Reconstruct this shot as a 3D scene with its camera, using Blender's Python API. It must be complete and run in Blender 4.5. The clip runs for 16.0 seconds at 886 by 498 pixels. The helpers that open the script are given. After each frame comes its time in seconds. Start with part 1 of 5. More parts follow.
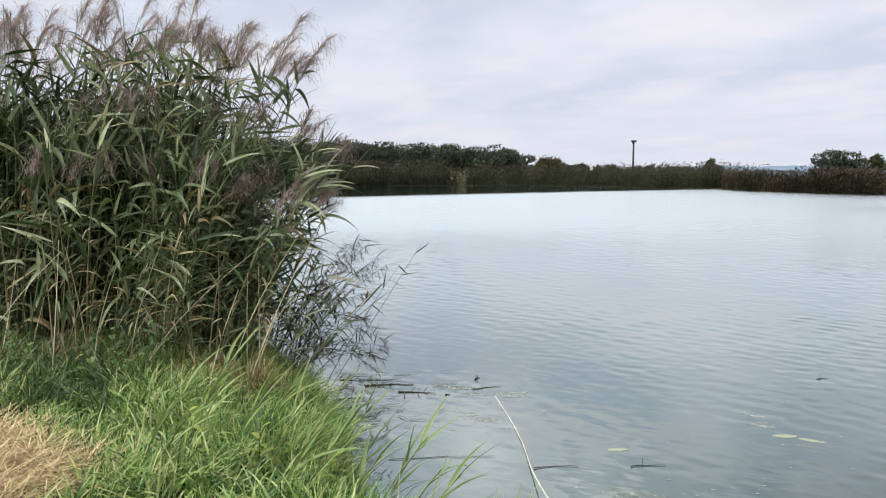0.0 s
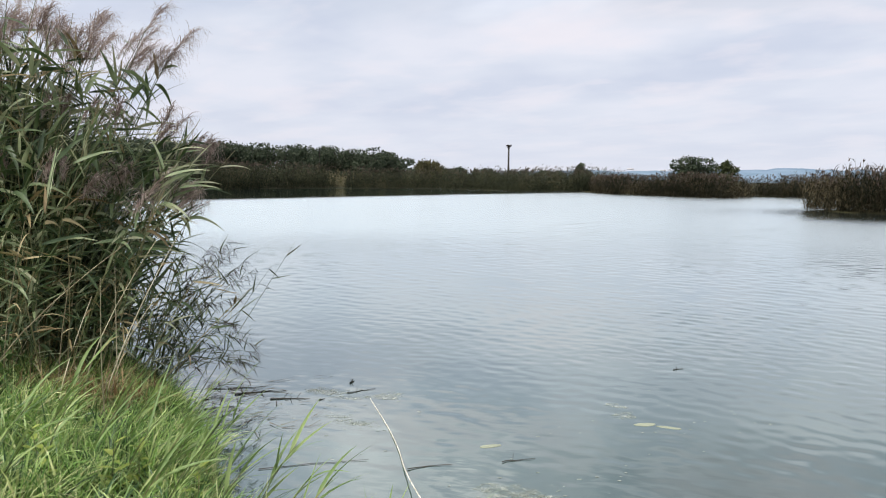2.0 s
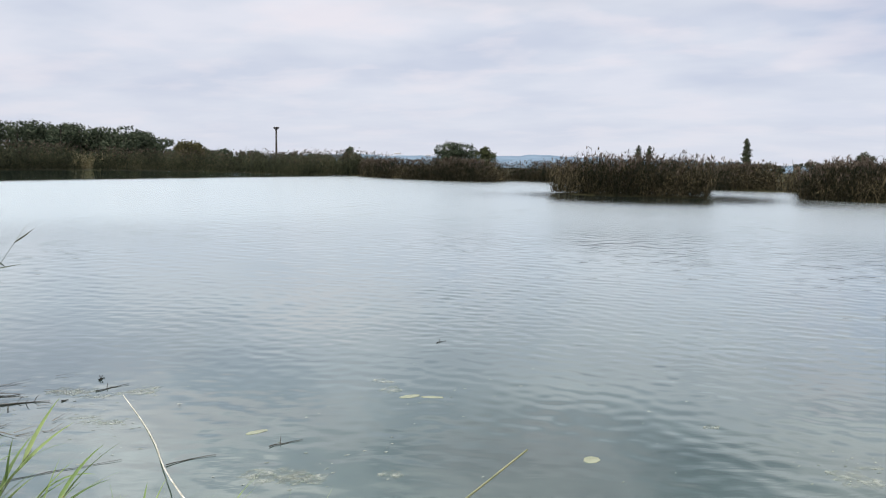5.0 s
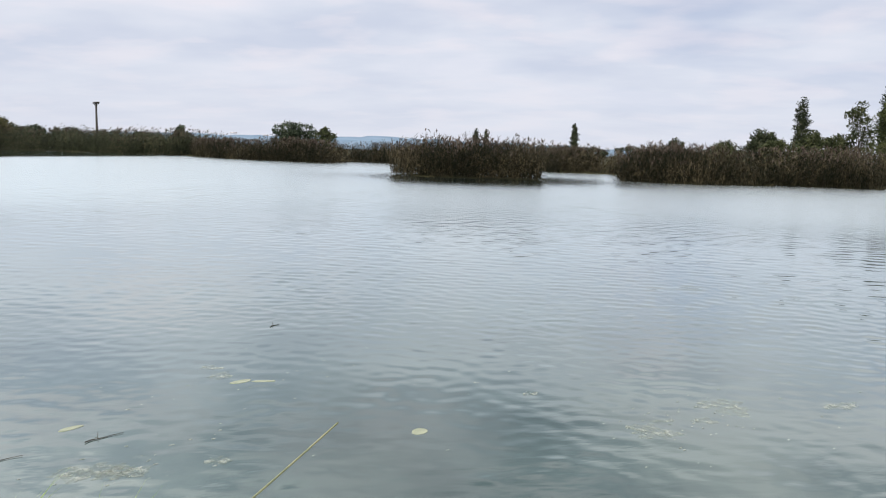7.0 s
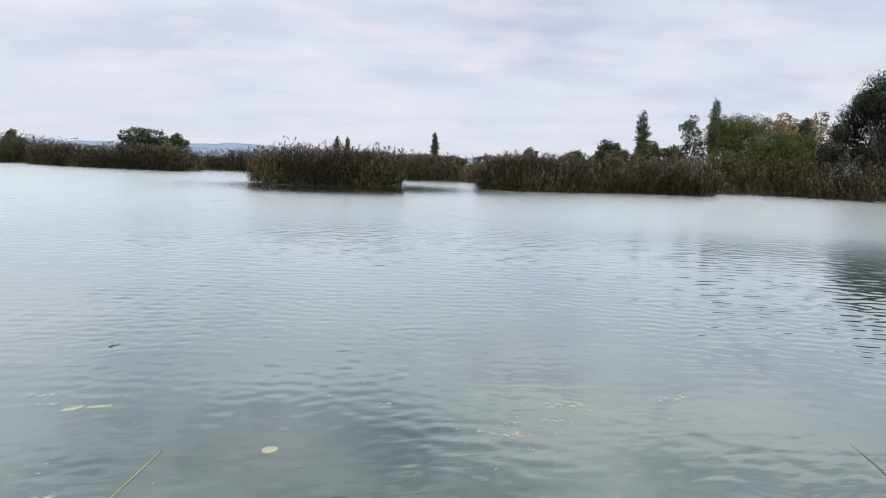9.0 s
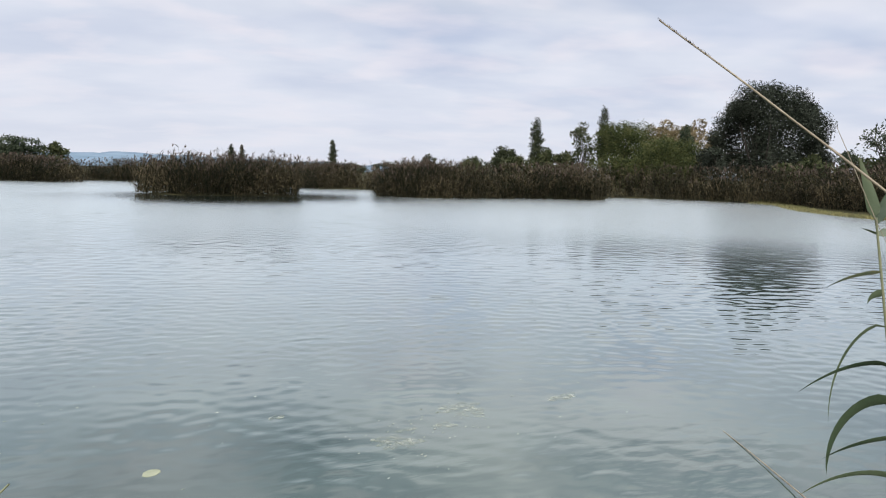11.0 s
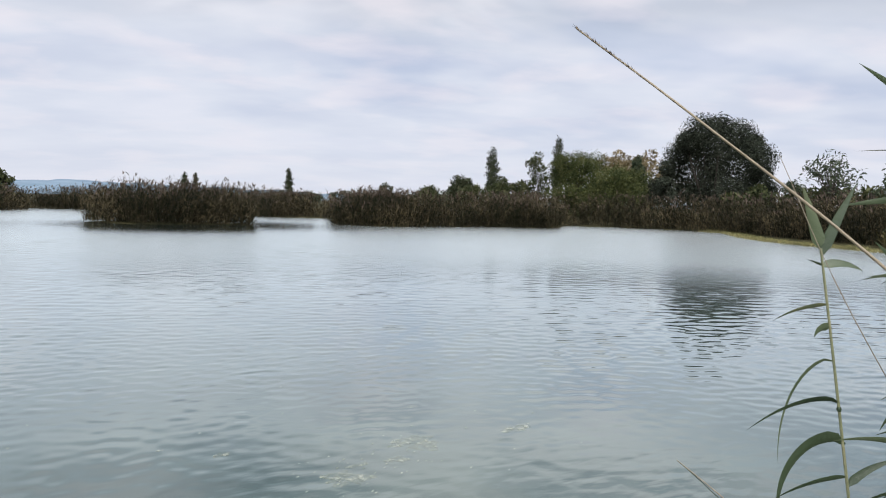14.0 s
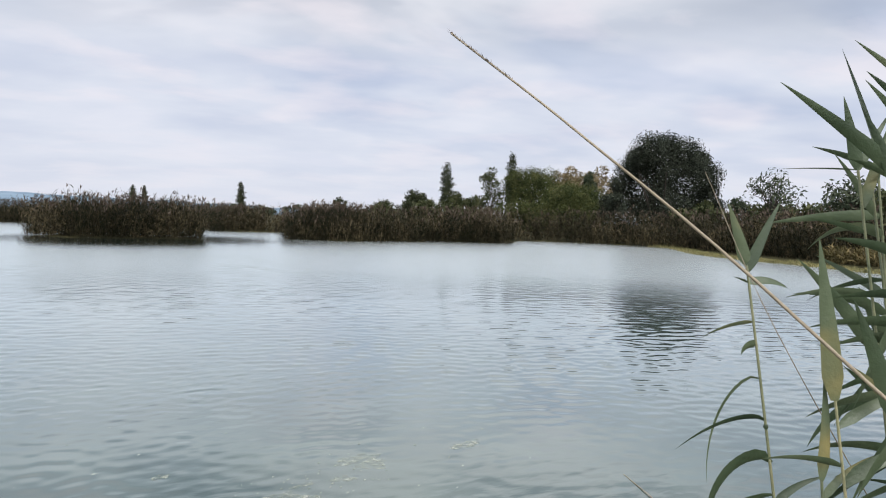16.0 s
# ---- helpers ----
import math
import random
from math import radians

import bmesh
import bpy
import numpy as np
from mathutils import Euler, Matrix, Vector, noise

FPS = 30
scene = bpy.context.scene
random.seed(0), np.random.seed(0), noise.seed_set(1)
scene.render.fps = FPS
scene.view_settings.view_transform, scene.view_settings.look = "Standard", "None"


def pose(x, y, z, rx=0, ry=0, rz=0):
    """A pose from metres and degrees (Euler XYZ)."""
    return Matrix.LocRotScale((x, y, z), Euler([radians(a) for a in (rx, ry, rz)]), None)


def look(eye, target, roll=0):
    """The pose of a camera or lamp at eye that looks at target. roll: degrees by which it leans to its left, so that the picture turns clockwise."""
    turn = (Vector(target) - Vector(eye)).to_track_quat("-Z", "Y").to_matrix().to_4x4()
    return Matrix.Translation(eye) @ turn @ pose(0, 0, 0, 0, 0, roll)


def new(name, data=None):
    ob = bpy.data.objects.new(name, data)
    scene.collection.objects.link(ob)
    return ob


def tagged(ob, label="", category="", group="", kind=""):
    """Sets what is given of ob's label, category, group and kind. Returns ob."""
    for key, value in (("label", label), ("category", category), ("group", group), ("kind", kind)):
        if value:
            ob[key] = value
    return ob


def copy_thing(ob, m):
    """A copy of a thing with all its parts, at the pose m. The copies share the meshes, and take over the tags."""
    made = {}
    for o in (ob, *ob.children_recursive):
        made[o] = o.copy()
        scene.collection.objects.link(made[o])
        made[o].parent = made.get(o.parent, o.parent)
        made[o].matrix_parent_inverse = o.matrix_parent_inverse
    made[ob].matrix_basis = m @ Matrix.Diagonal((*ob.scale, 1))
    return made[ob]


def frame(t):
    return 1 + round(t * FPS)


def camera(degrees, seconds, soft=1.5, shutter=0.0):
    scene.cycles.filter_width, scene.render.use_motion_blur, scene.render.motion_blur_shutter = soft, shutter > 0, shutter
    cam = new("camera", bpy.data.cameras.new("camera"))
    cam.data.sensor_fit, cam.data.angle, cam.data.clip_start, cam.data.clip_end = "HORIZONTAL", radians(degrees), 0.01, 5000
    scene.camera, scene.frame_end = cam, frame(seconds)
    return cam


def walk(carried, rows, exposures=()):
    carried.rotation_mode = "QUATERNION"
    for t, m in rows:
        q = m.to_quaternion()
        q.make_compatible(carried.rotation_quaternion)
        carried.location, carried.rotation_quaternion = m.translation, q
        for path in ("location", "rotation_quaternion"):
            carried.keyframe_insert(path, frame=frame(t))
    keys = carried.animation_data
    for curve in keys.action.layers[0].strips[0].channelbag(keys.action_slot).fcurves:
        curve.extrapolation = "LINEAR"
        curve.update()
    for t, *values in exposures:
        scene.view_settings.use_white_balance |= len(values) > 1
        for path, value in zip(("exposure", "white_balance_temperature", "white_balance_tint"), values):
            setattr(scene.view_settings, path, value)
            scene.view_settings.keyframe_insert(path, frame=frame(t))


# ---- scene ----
cam = camera(62.74, 16.0, soft=1.1)
PATH = [
    (0.0, pose(0.000, -0.000, 1.900, 84.252, -0.203, 0.000)),
    (0.5, pose(0.016, 0.010, 1.895, 84.382, -0.138, -2.173)),
    (1.0, pose(0.031, 0.014, 1.892, 84.427, -0.269, -4.421)),
    (1.5, pose(0.044, 0.017, 1.887, 84.497, -0.363, -6.842)),
    (2.0, pose(0.060, 0.026, 1.885, 84.538, -0.519, -9.437)),
    (2.5, pose(0.072, 0.022, 1.881, 84.543, -0.537, -12.166)),
    (3.0, pose(0.084, 0.026, 1.878, 84.426, -0.654, -15.017)),
    (3.5, pose(0.100, 0.024, 1.875, 84.211, -0.715, -17.960)),
    (4.0, pose(0.100, 0.018, 1.868, 83.981, -0.863, -21.024)),
    (4.5, pose(0.102, 0.018, 1.860, 83.751, -1.017, -24.151)),
    (5.0, pose(0.112, 0.013, 1.855, 83.512, -1.070, -27.349)),
    (7.5, pose(0.166, -0.135, 1.872, 82.300, -1.800, -42.612)),
    (8.0, pose(0.184, -0.143, 1.879, 82.485, -1.908, -45.381)),
    (8.5, pose(0.208, -0.151, 1.881, 82.862, -1.954, -47.942)),
    (9.0, pose(0.228, -0.167, 1.882, 83.299, -1.880, -50.484)),
    (9.5, pose(0.232, -0.182, 1.893, 83.676, -1.669, -52.785)),
    (12.0, pose(0.319, -0.244, 1.881, 84.279, -1.160, -60.749)),
    (12.5, pose(0.316, -0.245, 1.883, 84.565, -1.127, -61.394)),
    (13.0, pose(0.351, -0.222, 1.877, 85.085, -1.237, -61.671)),
    (13.5, pose(0.364, -0.227, 1.885, 85.689, -1.352, -61.698)),
    (14.0, pose(0.377, -0.224, 1.887, 86.378, -1.394, -61.753)),
    (14.5, pose(0.395, -0.207, 1.889, 86.954, -1.469, -61.990)),
    (15.0, pose(0.403, -0.207, 1.893, 87.343, -1.431, -62.601)),
    (15.5, pose(0.415, -0.225, 1.892, 87.545, -1.525, -63.739)),
    (16.0, pose(0.429, -0.251, 1.890, 87.632, -1.647, -65.333)),
]
walk(cam, PATH, [(0.0, 0.04), (2.5, 0.02), (5.0, -0.05), (8.0, 0.0), (16.0, 0.0)])

# ---- world and light: an overcast autumn sky ----
SUN_DIR = (-0.62, -0.38, 0.69)


def build_world():
    w = bpy.data.worlds.new("overcast_sky")
    scene.world = w
    w.use_nodes = True
    nt = w.node_tree
    nt.nodes.clear()
    N, L = nt.nodes.new, nt.links.new
    out, bg = N("ShaderNodeOutputWorld"), N("ShaderNodeBackground")
    sky = N("ShaderNodeTexSky")
    sky.sky_type, sky.sun_disc = "NISHITA", False
    sky.sun_elevation = math.asin(Vector(SUN_DIR).normalized().z)
    sky.sun_rotation = math.atan2(SUN_DIR[0], SUN_DIR[1])
    dim = N("ShaderNodeMix")
    dim.data_type, dim.blend_type = "RGBA", "MULTIPLY"
    dim.inputs[0].default_value = 1.0
    dim.inputs[7].default_value = (0.06, 0.06, 0.06, 1)
    L(sky.outputs[0], dim.inputs[6])
    # the cloud deck is a plane overhead: direction divided by its height
    co, sep = N("ShaderNodeTexCoord"), N("ShaderNodeSeparateXYZ")
    L(co.outputs["Generated"], sep.inputs[0])
    up = N("ShaderNodeMath")
    up.operation = "MAXIMUM"
    up.inputs[1].default_value = 0.0
    L(sep.outputs[2], up.inputs[0])
    lift = N("ShaderNodeMath")
    lift.operation = "ADD"
    lift.inputs[1].default_value = 0.14
    L(up.outputs[0], lift.inputs[0])
    plane = N("ShaderNodeVectorMath")
    plane.operation = "DIVIDE"
    comb = N("ShaderNodeCombineXYZ")
    for i in range(3):
        L(lift.outputs[0], comb.inputs[i])
    L(co.outputs["Generated"], plane.inputs[0])
    L(comb.outputs[0], plane.inputs[1])
    mp = N("ShaderNodeMapping")
    mp.inputs["Scale"].default_value = (0.88, 1.15, 0.0)
    turn = N("ShaderNodeVectorRotate")
    turn.rotation_type = "Z_AXIS"
    turn.inputs["Angle"].default_value = radians(50)
    L(plane.outputs[0], turn.inputs["Vector"])
    L(turn.outputs[0], mp.inputs[0])

    def noise_tex(scale, detail, rough, dist=0.0, w_=0.0):
        n = N("ShaderNodeTexNoise")
        n.noise_dimensions = "4D"
        n.inputs["W"].default_value = w_
        n.inputs["Scale"].default_value, n.inputs["Detail"].default_value = scale, detail
        n.inputs["Roughness"].default_value, n.inputs["Distortion"].default_value = rough, dist
        L(mp.outputs[0], n.inputs["Vector"])
        return n

    def ramp(src, stops):
        r = N("ShaderNodeValToRGB")
        e = r.color_ramp.elements
        while len(e) < len(stops):
            e.new(0.5)
        for el, (p, c) in zip(e, stops):
            el.position, el.color = p, (*c, 1)
        L(src, r.inputs[0])
        return r

    big = noise_tex(1.25, 4, 0.5, 0.1, 1.7)
    base = ramp(big.outputs[0], [(0.28, (0.60, 0.66, 0.81)), (0.42, (0.68, 0.727, 0.857)), (0.52, (0.752, 0.792, 0.902)), (0.62, (0.83, 0.847, 0.942))])
    heaps = noise_tex(1.15, 4, 0.5, 0.4, 7.7)
    deep = ramp(heaps.outputs[0], [(0.40, (0.31, 0.37, 0.45)), (0.48, (0.50, 0.56, 0.65)), (0.54, (0.86, 0.89, 0.94)), (0.61, (1.18, 1.18, 1.20))])
    high = N("ShaderNodeMapRange")
    high.inputs[1].default_value, high.inputs[2].default_value = 0.19, 0.40
    L(sep.outputs[2], high.inputs[0])
    deck = N("ShaderNodeMix")
    deck.data_type = "RGBA"
    L(high.outputs[0], deck.inputs[0])
    L(base.outputs[0], deck.inputs[6])
    # brighter on the sun's side
    side = N("ShaderNodeMapRange")
    side.inputs[1].default_value, side.inputs[2].default_value = -0.1, 0.5
    side.inputs[3].default_value, side.inputs[4].default_value = 1.8, 0.80
    L(sep.outputs[0], side.inputs[0])
    lit = N("ShaderNodeVectorMath")
    lit.operation = "SCALE"
    L(deep.outputs[0], lit.inputs[0])
    L(side.outputs[0], lit.inputs["Scale"])
    L(lit.outputs[0], deck.inputs[7])
    fine = noise_tex(1.9, 5, 0.5, 0.2, 4.2)
    pink = ramp(fine.outputs[0], [(0.50, (0, 0, 0)), (0.64, (1, 1, 1))])
    mixp = N("ShaderNodeMix")
    mixp.data_type = "RGBA"
    mul = N("ShaderNodeMath")
    mul.operation = "MULTIPLY"
    mul.inputs[1].default_value = 0.55
    L(pink.outputs[0], mul.inputs[0])
    L(mul.outputs[0], mixp.inputs[0])
    L(deck.outputs[2], mixp.inputs[6])
    mixp.inputs[7].default_value = (0.95, 0.89, 0.945, 1)
    # grey-blue undersides of heavier clouds in the east
    blob = noise_tex(1.5, 3, 0.5, 0.0, 9.3)
    shade = ramp(blob.outputs[0], [(0.47, (0, 0, 0)), (0.62, (1, 1, 1))])
    east = N("ShaderNodeMapRange")
    east.inputs[1].default_value, east.inputs[2].default_value = 0.55, 0.92
    east.inputs[3].default_value, east.inputs[4].default_value = 0.10, 0.55
    L(sep.outputs[0], east.inputs[0])
    share = N("ShaderNodeMath")
    share.operation = "MULTIPLY"
    L(shade.outputs[0], share.inputs[0])
    L(east.outputs[0], share.inputs[1])
    under = N("ShaderNodeMix")
    under.data_type, under.blend_type = "RGBA", "MULTIPLY"
    under.inputs[7].default_value = (0.70, 0.77, 0.88, 1)
    L(share.outputs[0], under.inputs[0])
    L(mixp.outputs[2], under.inputs[6])
    # paler and smoother towards the horizon
    hz = N("ShaderNodeMapRange")
    hz.inputs[1].default_value, hz.inputs[2].default_value = 0.0, 0.17
    hz.inputs[3].default_value, hz.inputs[4].default_value = 0.80, 0.0
    L(sep.outputs[2], hz.inputs[0])
    mixh = N("ShaderNodeMix")
    mixh.data_type = "RGBA"
    L(hz.outputs[0], mixh.inputs[0])
    L(under.outputs[2], mixh.inputs[6])
    mixh.inputs[7].default_value = (0.77, 0.80, 0.91, 1)
    thin = N("ShaderNodeMix")
    thin.data_type = "RGBA"
    thin.inputs[0].default_value = 0.93
    L(dim.outputs[2], thin.inputs[6])
    L(mixh.outputs[2], thin.inputs[7])
    L(thin.outputs[2], bg.inputs[0])
    bg.inputs[1].default_value = 1.0
    L(bg.outputs[0], out.inputs[0])


build_world()
sun = new("sun", bpy.data.lights.new("sun", "SUN"))
sun.data.energy, sun.data.angle, sun.data.color = 3.5, radians(35), (1.0, 0.96, 0.9)
sun.matrix_world = look(Vector(SUN_DIR) * 50, (0, 0, 0))


# ---- materials ----
def mat(name, stops, rough=0.7, scale=6.0, detail=5.0, bump=0.0, bump_scale=40.0, island=0.0, each=0.0, translucent=0.0, stretch=(1, 1, 1), spec=0.5, coords="Object"):
    """A material: noise through colour stops, varied by island or by object, with fine relief."""
    m = bpy.data.materials.new(name)
    m.use_nodes = True
    nt = m.node_tree
    N, L = nt.nodes.new, nt.links.new
    b = nt.nodes["Principled BSDF"]
    co, mp = N("ShaderNodeTexCoord"), N("ShaderNodeMapping")
    mp.inputs["Scale"].default_value = stretch
    L(co.outputs[coords], mp.inputs[0])
    n = N("ShaderNodeTexNoise")
    n.inputs["Scale"].default_value, n.inputs["Detail"].default_value = scale, detail
    L(mp.outputs[0], n.inputs["Vector"])
    value = n.outputs[0]
    if island or each:
        src = N("ShaderNodeNewGeometry").outputs["Random Per Island"] if island else N("ShaderNodeObjectInfo").outputs["Random"]
        sc = N("ShaderNodeMapRange")
        k = island or each
        sc.inputs[3].default_value, sc.inputs[4].default_value = -k, k
        L(src, sc.inputs[0])
        add = N("ShaderNodeMath")
        L(value, add.inputs[0])
        L(sc.outputs[0], add.inputs[1])
        value = add.outputs[0]
    r = N("ShaderNodeValToRGB")
    e = r.color_ramp.elements
    while len(e) < len(stops):
        e.new(0.5)
    for el, (p, c) in zip(e, stops):
        el.position, el.color = p, (*c, 1)
    L(value, r.inputs[0])
    L(r.outputs[0], b.inputs["Base Color"])
    b.inputs["Roughness"].default_value = rough
    b.inputs["Specular IOR Level"].default_value = spec
    if bump:
        n2, bp = N("ShaderNodeTexNoise"), N("ShaderNodeBump")
        n2.inputs["Scale"].default_value, n2.inputs["Detail"].default_value = bump_scale, 4
        L(mp.outputs[0], n2.inputs["Vector"])
        bp.inputs["Strength"].default_value, bp.inputs["Distance"].default_value = bump, 0.02
        L(n2.outputs[0], bp.inputs["Height"])
        L(bp.outputs[0], b.inputs["Normal"])
    if translucent:
        t, mx = N("ShaderNodeBsdfTranslucent"), N("ShaderNodeMixShader")
        L(r.outputs[0], t.inputs[0])
        mx.inputs[0].default_value = translucent
        L(b.outputs[0], mx.inputs[1])
        L(t.outputs[0], mx.inputs[2])
        L(mx.outputs[0], nt.nodes["Material Output"].inputs[0])
    return m


def water_material():
    m = bpy.data.materials.new("lake_water")
    m.use_nodes = True
    nt = m.node_tree
    N, L = nt.nodes.new, nt.links.new
    b = nt.nodes["Principled BSDF"]
    co = N("ShaderNodeTexCoord")

    def noise_tex(scale, detail, stretch, rot=0.0, rough=0.5, dist=0.0):
        turn, mp, n = N("ShaderNodeVectorRotate"), N("ShaderNodeMapping"), N("ShaderNodeTexNoise")
        turn.rotation_type = "Z_AXIS"
        turn.inputs["Angle"].default_value = radians(rot)
        mp.inputs["Scale"].default_value = stretch
        L(co.outputs["Object"], turn.inputs["Vector"])
        L(turn.outputs[0], mp.inputs[0])
        n.inputs["Scale"].default_value, n.inputs["Detail"].default_value = scale, detail
        n.inputs["Roughness"].default_value, n.inputs["Distortion"].default_value = rough, dist
        L(mp.outputs[0], n.inputs["Vector"])
        return n

    murk = noise_tex(0.9, 4, (1, 1, 1), 0, 0.6, 0.6)
    r = N("ShaderNodeValToRGB")
    r.color_ramp.elements[0].position, r.color_ramp.elements[0].color = 0.35, (0.037, 0.060, 0.053, 1)
    r.color_ramp.elements[1].position, r.color_ramp.elements[1].color = 0.70, (0.064, 0.094, 0.083, 1)
    L(murk.outputs[0], r.inputs[0])
    # wind ripples in three lengths, in drifting patches
    small = noise_tex(8.0, 2, (0.60, 1.2, 1), 27, 0.5, 0.3)
    mid = noise_tex(3.4, 1, (0.66, 1.25, 1), 30, 0.5, 0.35)
    long = noise_tex(0.9, 1, (0.8, 1.1, 1), 12, 0.4, 0.3)
    patch = noise_tex(0.30, 2, (1, 1, 1), 0, 0.5, 0.2)
    pr = N("ShaderNodeMapRange")
    pr.inputs[1].default_value, pr.inputs[2].default_value = 0.34, 0.68
    pr.inputs[3].default_value, pr.inputs[4].default_value = 0.06, 1.3
    L(patch.outputs[0], pr.inputs[0])

    def scaled(src, k):
        q = N("ShaderNodeMath")
        q.operation = "MULTIPLY"
        q.inputs[1].default_value = k
        L(src, q.inputs[0])
        return q.outputs[0]

    def total(u, v):
        q = N("ShaderNodeMath")
        L(u, q.inputs[0])
        L(v, q.inputs[1])
        return q.outputs[0]

    fine = total(scaled(small.outputs[0], 0.40), scaled(mid.outputs[0], 1.45))
    mul = N("ShaderNodeMath")
    mul.operation = "MULTIPLY"
    L(fine, mul.inputs[0])
    L(pr.outputs[0], mul.inputs[1])
    # the ripples fade out towards the open lake
    dist, open_ = N("ShaderNodeVectorMath"), N("ShaderNodeMapRange")
    dist.operation = "LENGTH"
    L(co.outputs["Object"], dist.inputs[0])
    open_.interpolation_type = "SMOOTHSTEP"
    open_.inputs[1].default_value, open_.inputs[2].default_value = 14.0, 32.0
    open_.inputs[3].default_value, open_.inputs[4].default_value = 0.6, 0.35
    L(dist.outputs["Value"], open_.inputs[0])
    wave = N("ShaderNodeMath")
    wave.operation = "MULTIPLY"
    L(total(mul.outputs[0], scaled(long.outputs[0], 0.6)), wave.inputs[0])
    L(open_.outputs[0], wave.inputs[1])
    bp = N("ShaderNodeBump")
    bp.inputs["Strength"].default_value, bp.inputs["Distance"].default_value = 1.0, WAVE
    L(wave.outputs[0], bp.inputs["Height"])
    # murky body under a glossy skin whose strength follows Fresnel
    fr, pw = N("ShaderNodeFresnel"), N("ShaderNodeMath")
    fr.inputs["IOR"].default_value = 1.333
    L(bp.outputs[0], fr.inputs["Normal"])
    pw.operation = "POWER"
    pw.inputs[1].default_value = 0.5
    L(fr.outputs[0], pw.inputs[0])
    gain = N("ShaderNodeMapRange")
    gain.inputs[1].default_value, gain.inputs[2].default_value = 0.09, 0.83
    gain.inputs[3].default_value, gain.inputs[4].default_value = 0.0, 0.97
    L(pw.outputs[0], gain.inputs[0])
    body, skin, mx = N("ShaderNodeBsdfDiffuse"), N("ShaderNodeBsdfGlossy"), N("ShaderNodeMixShader")
    L(r.outputs[0], body.inputs[0])
    skin.inputs["Color"].default_value = (0.94, 1.0, 0.985, 1)
    # ripples too small to resolve make the open lake a little duller
    dull = N("ShaderNodeMapRange")
    dull.interpolation_type = "SMOOTHSTEP"
    dull.inputs[1].default_value, dull.inputs[2].default_value = 10.0, 29.0
    dull.inputs[3].default_value, dull.inputs[4].default_value = 0.04, 0.27
    L(dist.outputs["Value"], dull.inputs[0])
    # calmer in the shelter of the far left reeds and before the islet
    bank, lee = N("ShaderNodeVectorMath"), N("ShaderNodeMapRange")
    bank.operation, lee.interpolation_type = "DOT_PRODUCT", "SMOOTHSTEP"
    bank.inputs[1].default_value = (-1.0, 1.0, 0)
    lee.inputs[1].default_value, lee.inputs[2].default_value = 66.0, 80.0
    lee.inputs[3].default_value, lee.inputs[4].default_value = 1.0, 0.12
    L(co.outputs["Object"], bank.inputs[0])
    L(bank.outputs["Value"], lee.inputs[0])
    off, isle = N("ShaderNodeVectorMath"), N("ShaderNodeMapRange")
    off.operation, isle.interpolation_type = "DISTANCE", "SMOOTHSTEP"
    off.inputs[1].default_value = (35.0, 38.0, 0)
    isle.inputs[1].default_value, isle.inputs[2].default_value = 4.0, 15.0
    isle.inputs[3].default_value, isle.inputs[4].default_value = 0.30, 1.0
    L(co.outputs["Object"], off.inputs[0])
    L(off.outputs["Value"], isle.inputs[0])
    both, calm = N("ShaderNodeMath"), N("ShaderNodeMath")
    both.operation = calm.operation = "MULTIPLY"
    L(lee.outputs[0], both.inputs[0])
    L(isle.outputs[0], both.inputs[1])
    L(dull.outputs[0], calm.inputs[0])
    L(both.outputs[0], calm.inputs[1])
    L(calm.outputs[0], skin.inputs["Roughness"])
    L(bp.outputs[0], skin.inputs["Normal"])
    L(gain.outputs[0], mx.inputs[0])
    L(body.outputs[0], mx.inputs[1])
    L(skin.outputs[0], mx.inputs[2])
    L(mx.outputs[0], nt.nodes["Material Output"].inputs[0])
    nt.nodes.remove(b)
    return m


WAVE = 0.007
M_WATER = water_material()
M_GROUND = mat("marsh_soil", [(0.3, (0.0225, 0.0210, 0.0110)), (0.55, (0.0425, 0.0400, 0.0180)), (0.75, (0.0750, 0.0625, 0.0300))], 0.95, 1.3, 8, 0.6, 14, spec=0.1)
# reed leaf: pale stops paint in sky highlights, the lowest stop deepens the contrast
M_REED_LEAF = mat("reed_leaf", [(0.12, (0.030, 0.054, 0.020)), (0.42, (0.085, 0.130, 0.050)), (0.66, (0.25, 0.31, 0.155)), (0.95, (0.56, 0.55, 0.35))], 0.40, 3.0, 4, 0.25, 60, each=0.38, translucent=0.22, spec=0.4)
M_REED_STEM = mat("reed_stem", [(0.2, (0.06, 0.085, 0.03)), (0.5, (0.13, 0.14, 0.055)), (0.8, (0.27, 0.22, 0.11))], 0.5, 4.0, 3, 0.2, 60, each=0.35)
M_PLUME = mat("reed_plume", [(0.15, (0.17, 0.12, 0.105)), (0.5, (0.30, 0.23, 0.195)), (0.85, (0.52, 0.44, 0.39))], 0.85, 9.0, 3, island=0.3, translucent=0.45)
M_DRY_LEAF = mat("dry_reed_leaf", [(0.2, (0.17, 0.12, 0.055)), (0.5, (0.32, 0.25, 0.12)), (0.85, (0.48, 0.40, 0.22))], 0.7, 5.0, 4, 0.2, 60, each=0.3, translucent=0.15)
# far reeds: near-black to pale leaf tones stand in for self-shadow and lit tips
M_FAR_REED = mat("far_reed_shade_tones", [(0.08, (0.0042, 0.0054, 0.0025)), (0.45, (0.0130, 0.0140, 0.0064)), (0.72, (0.034, 0.028, 0.0155)), (0.97, (0.145, 0.115, 0.068))], 0.7, 0.22, 4, island=0.42, translucent=0.12, spec=0.10)
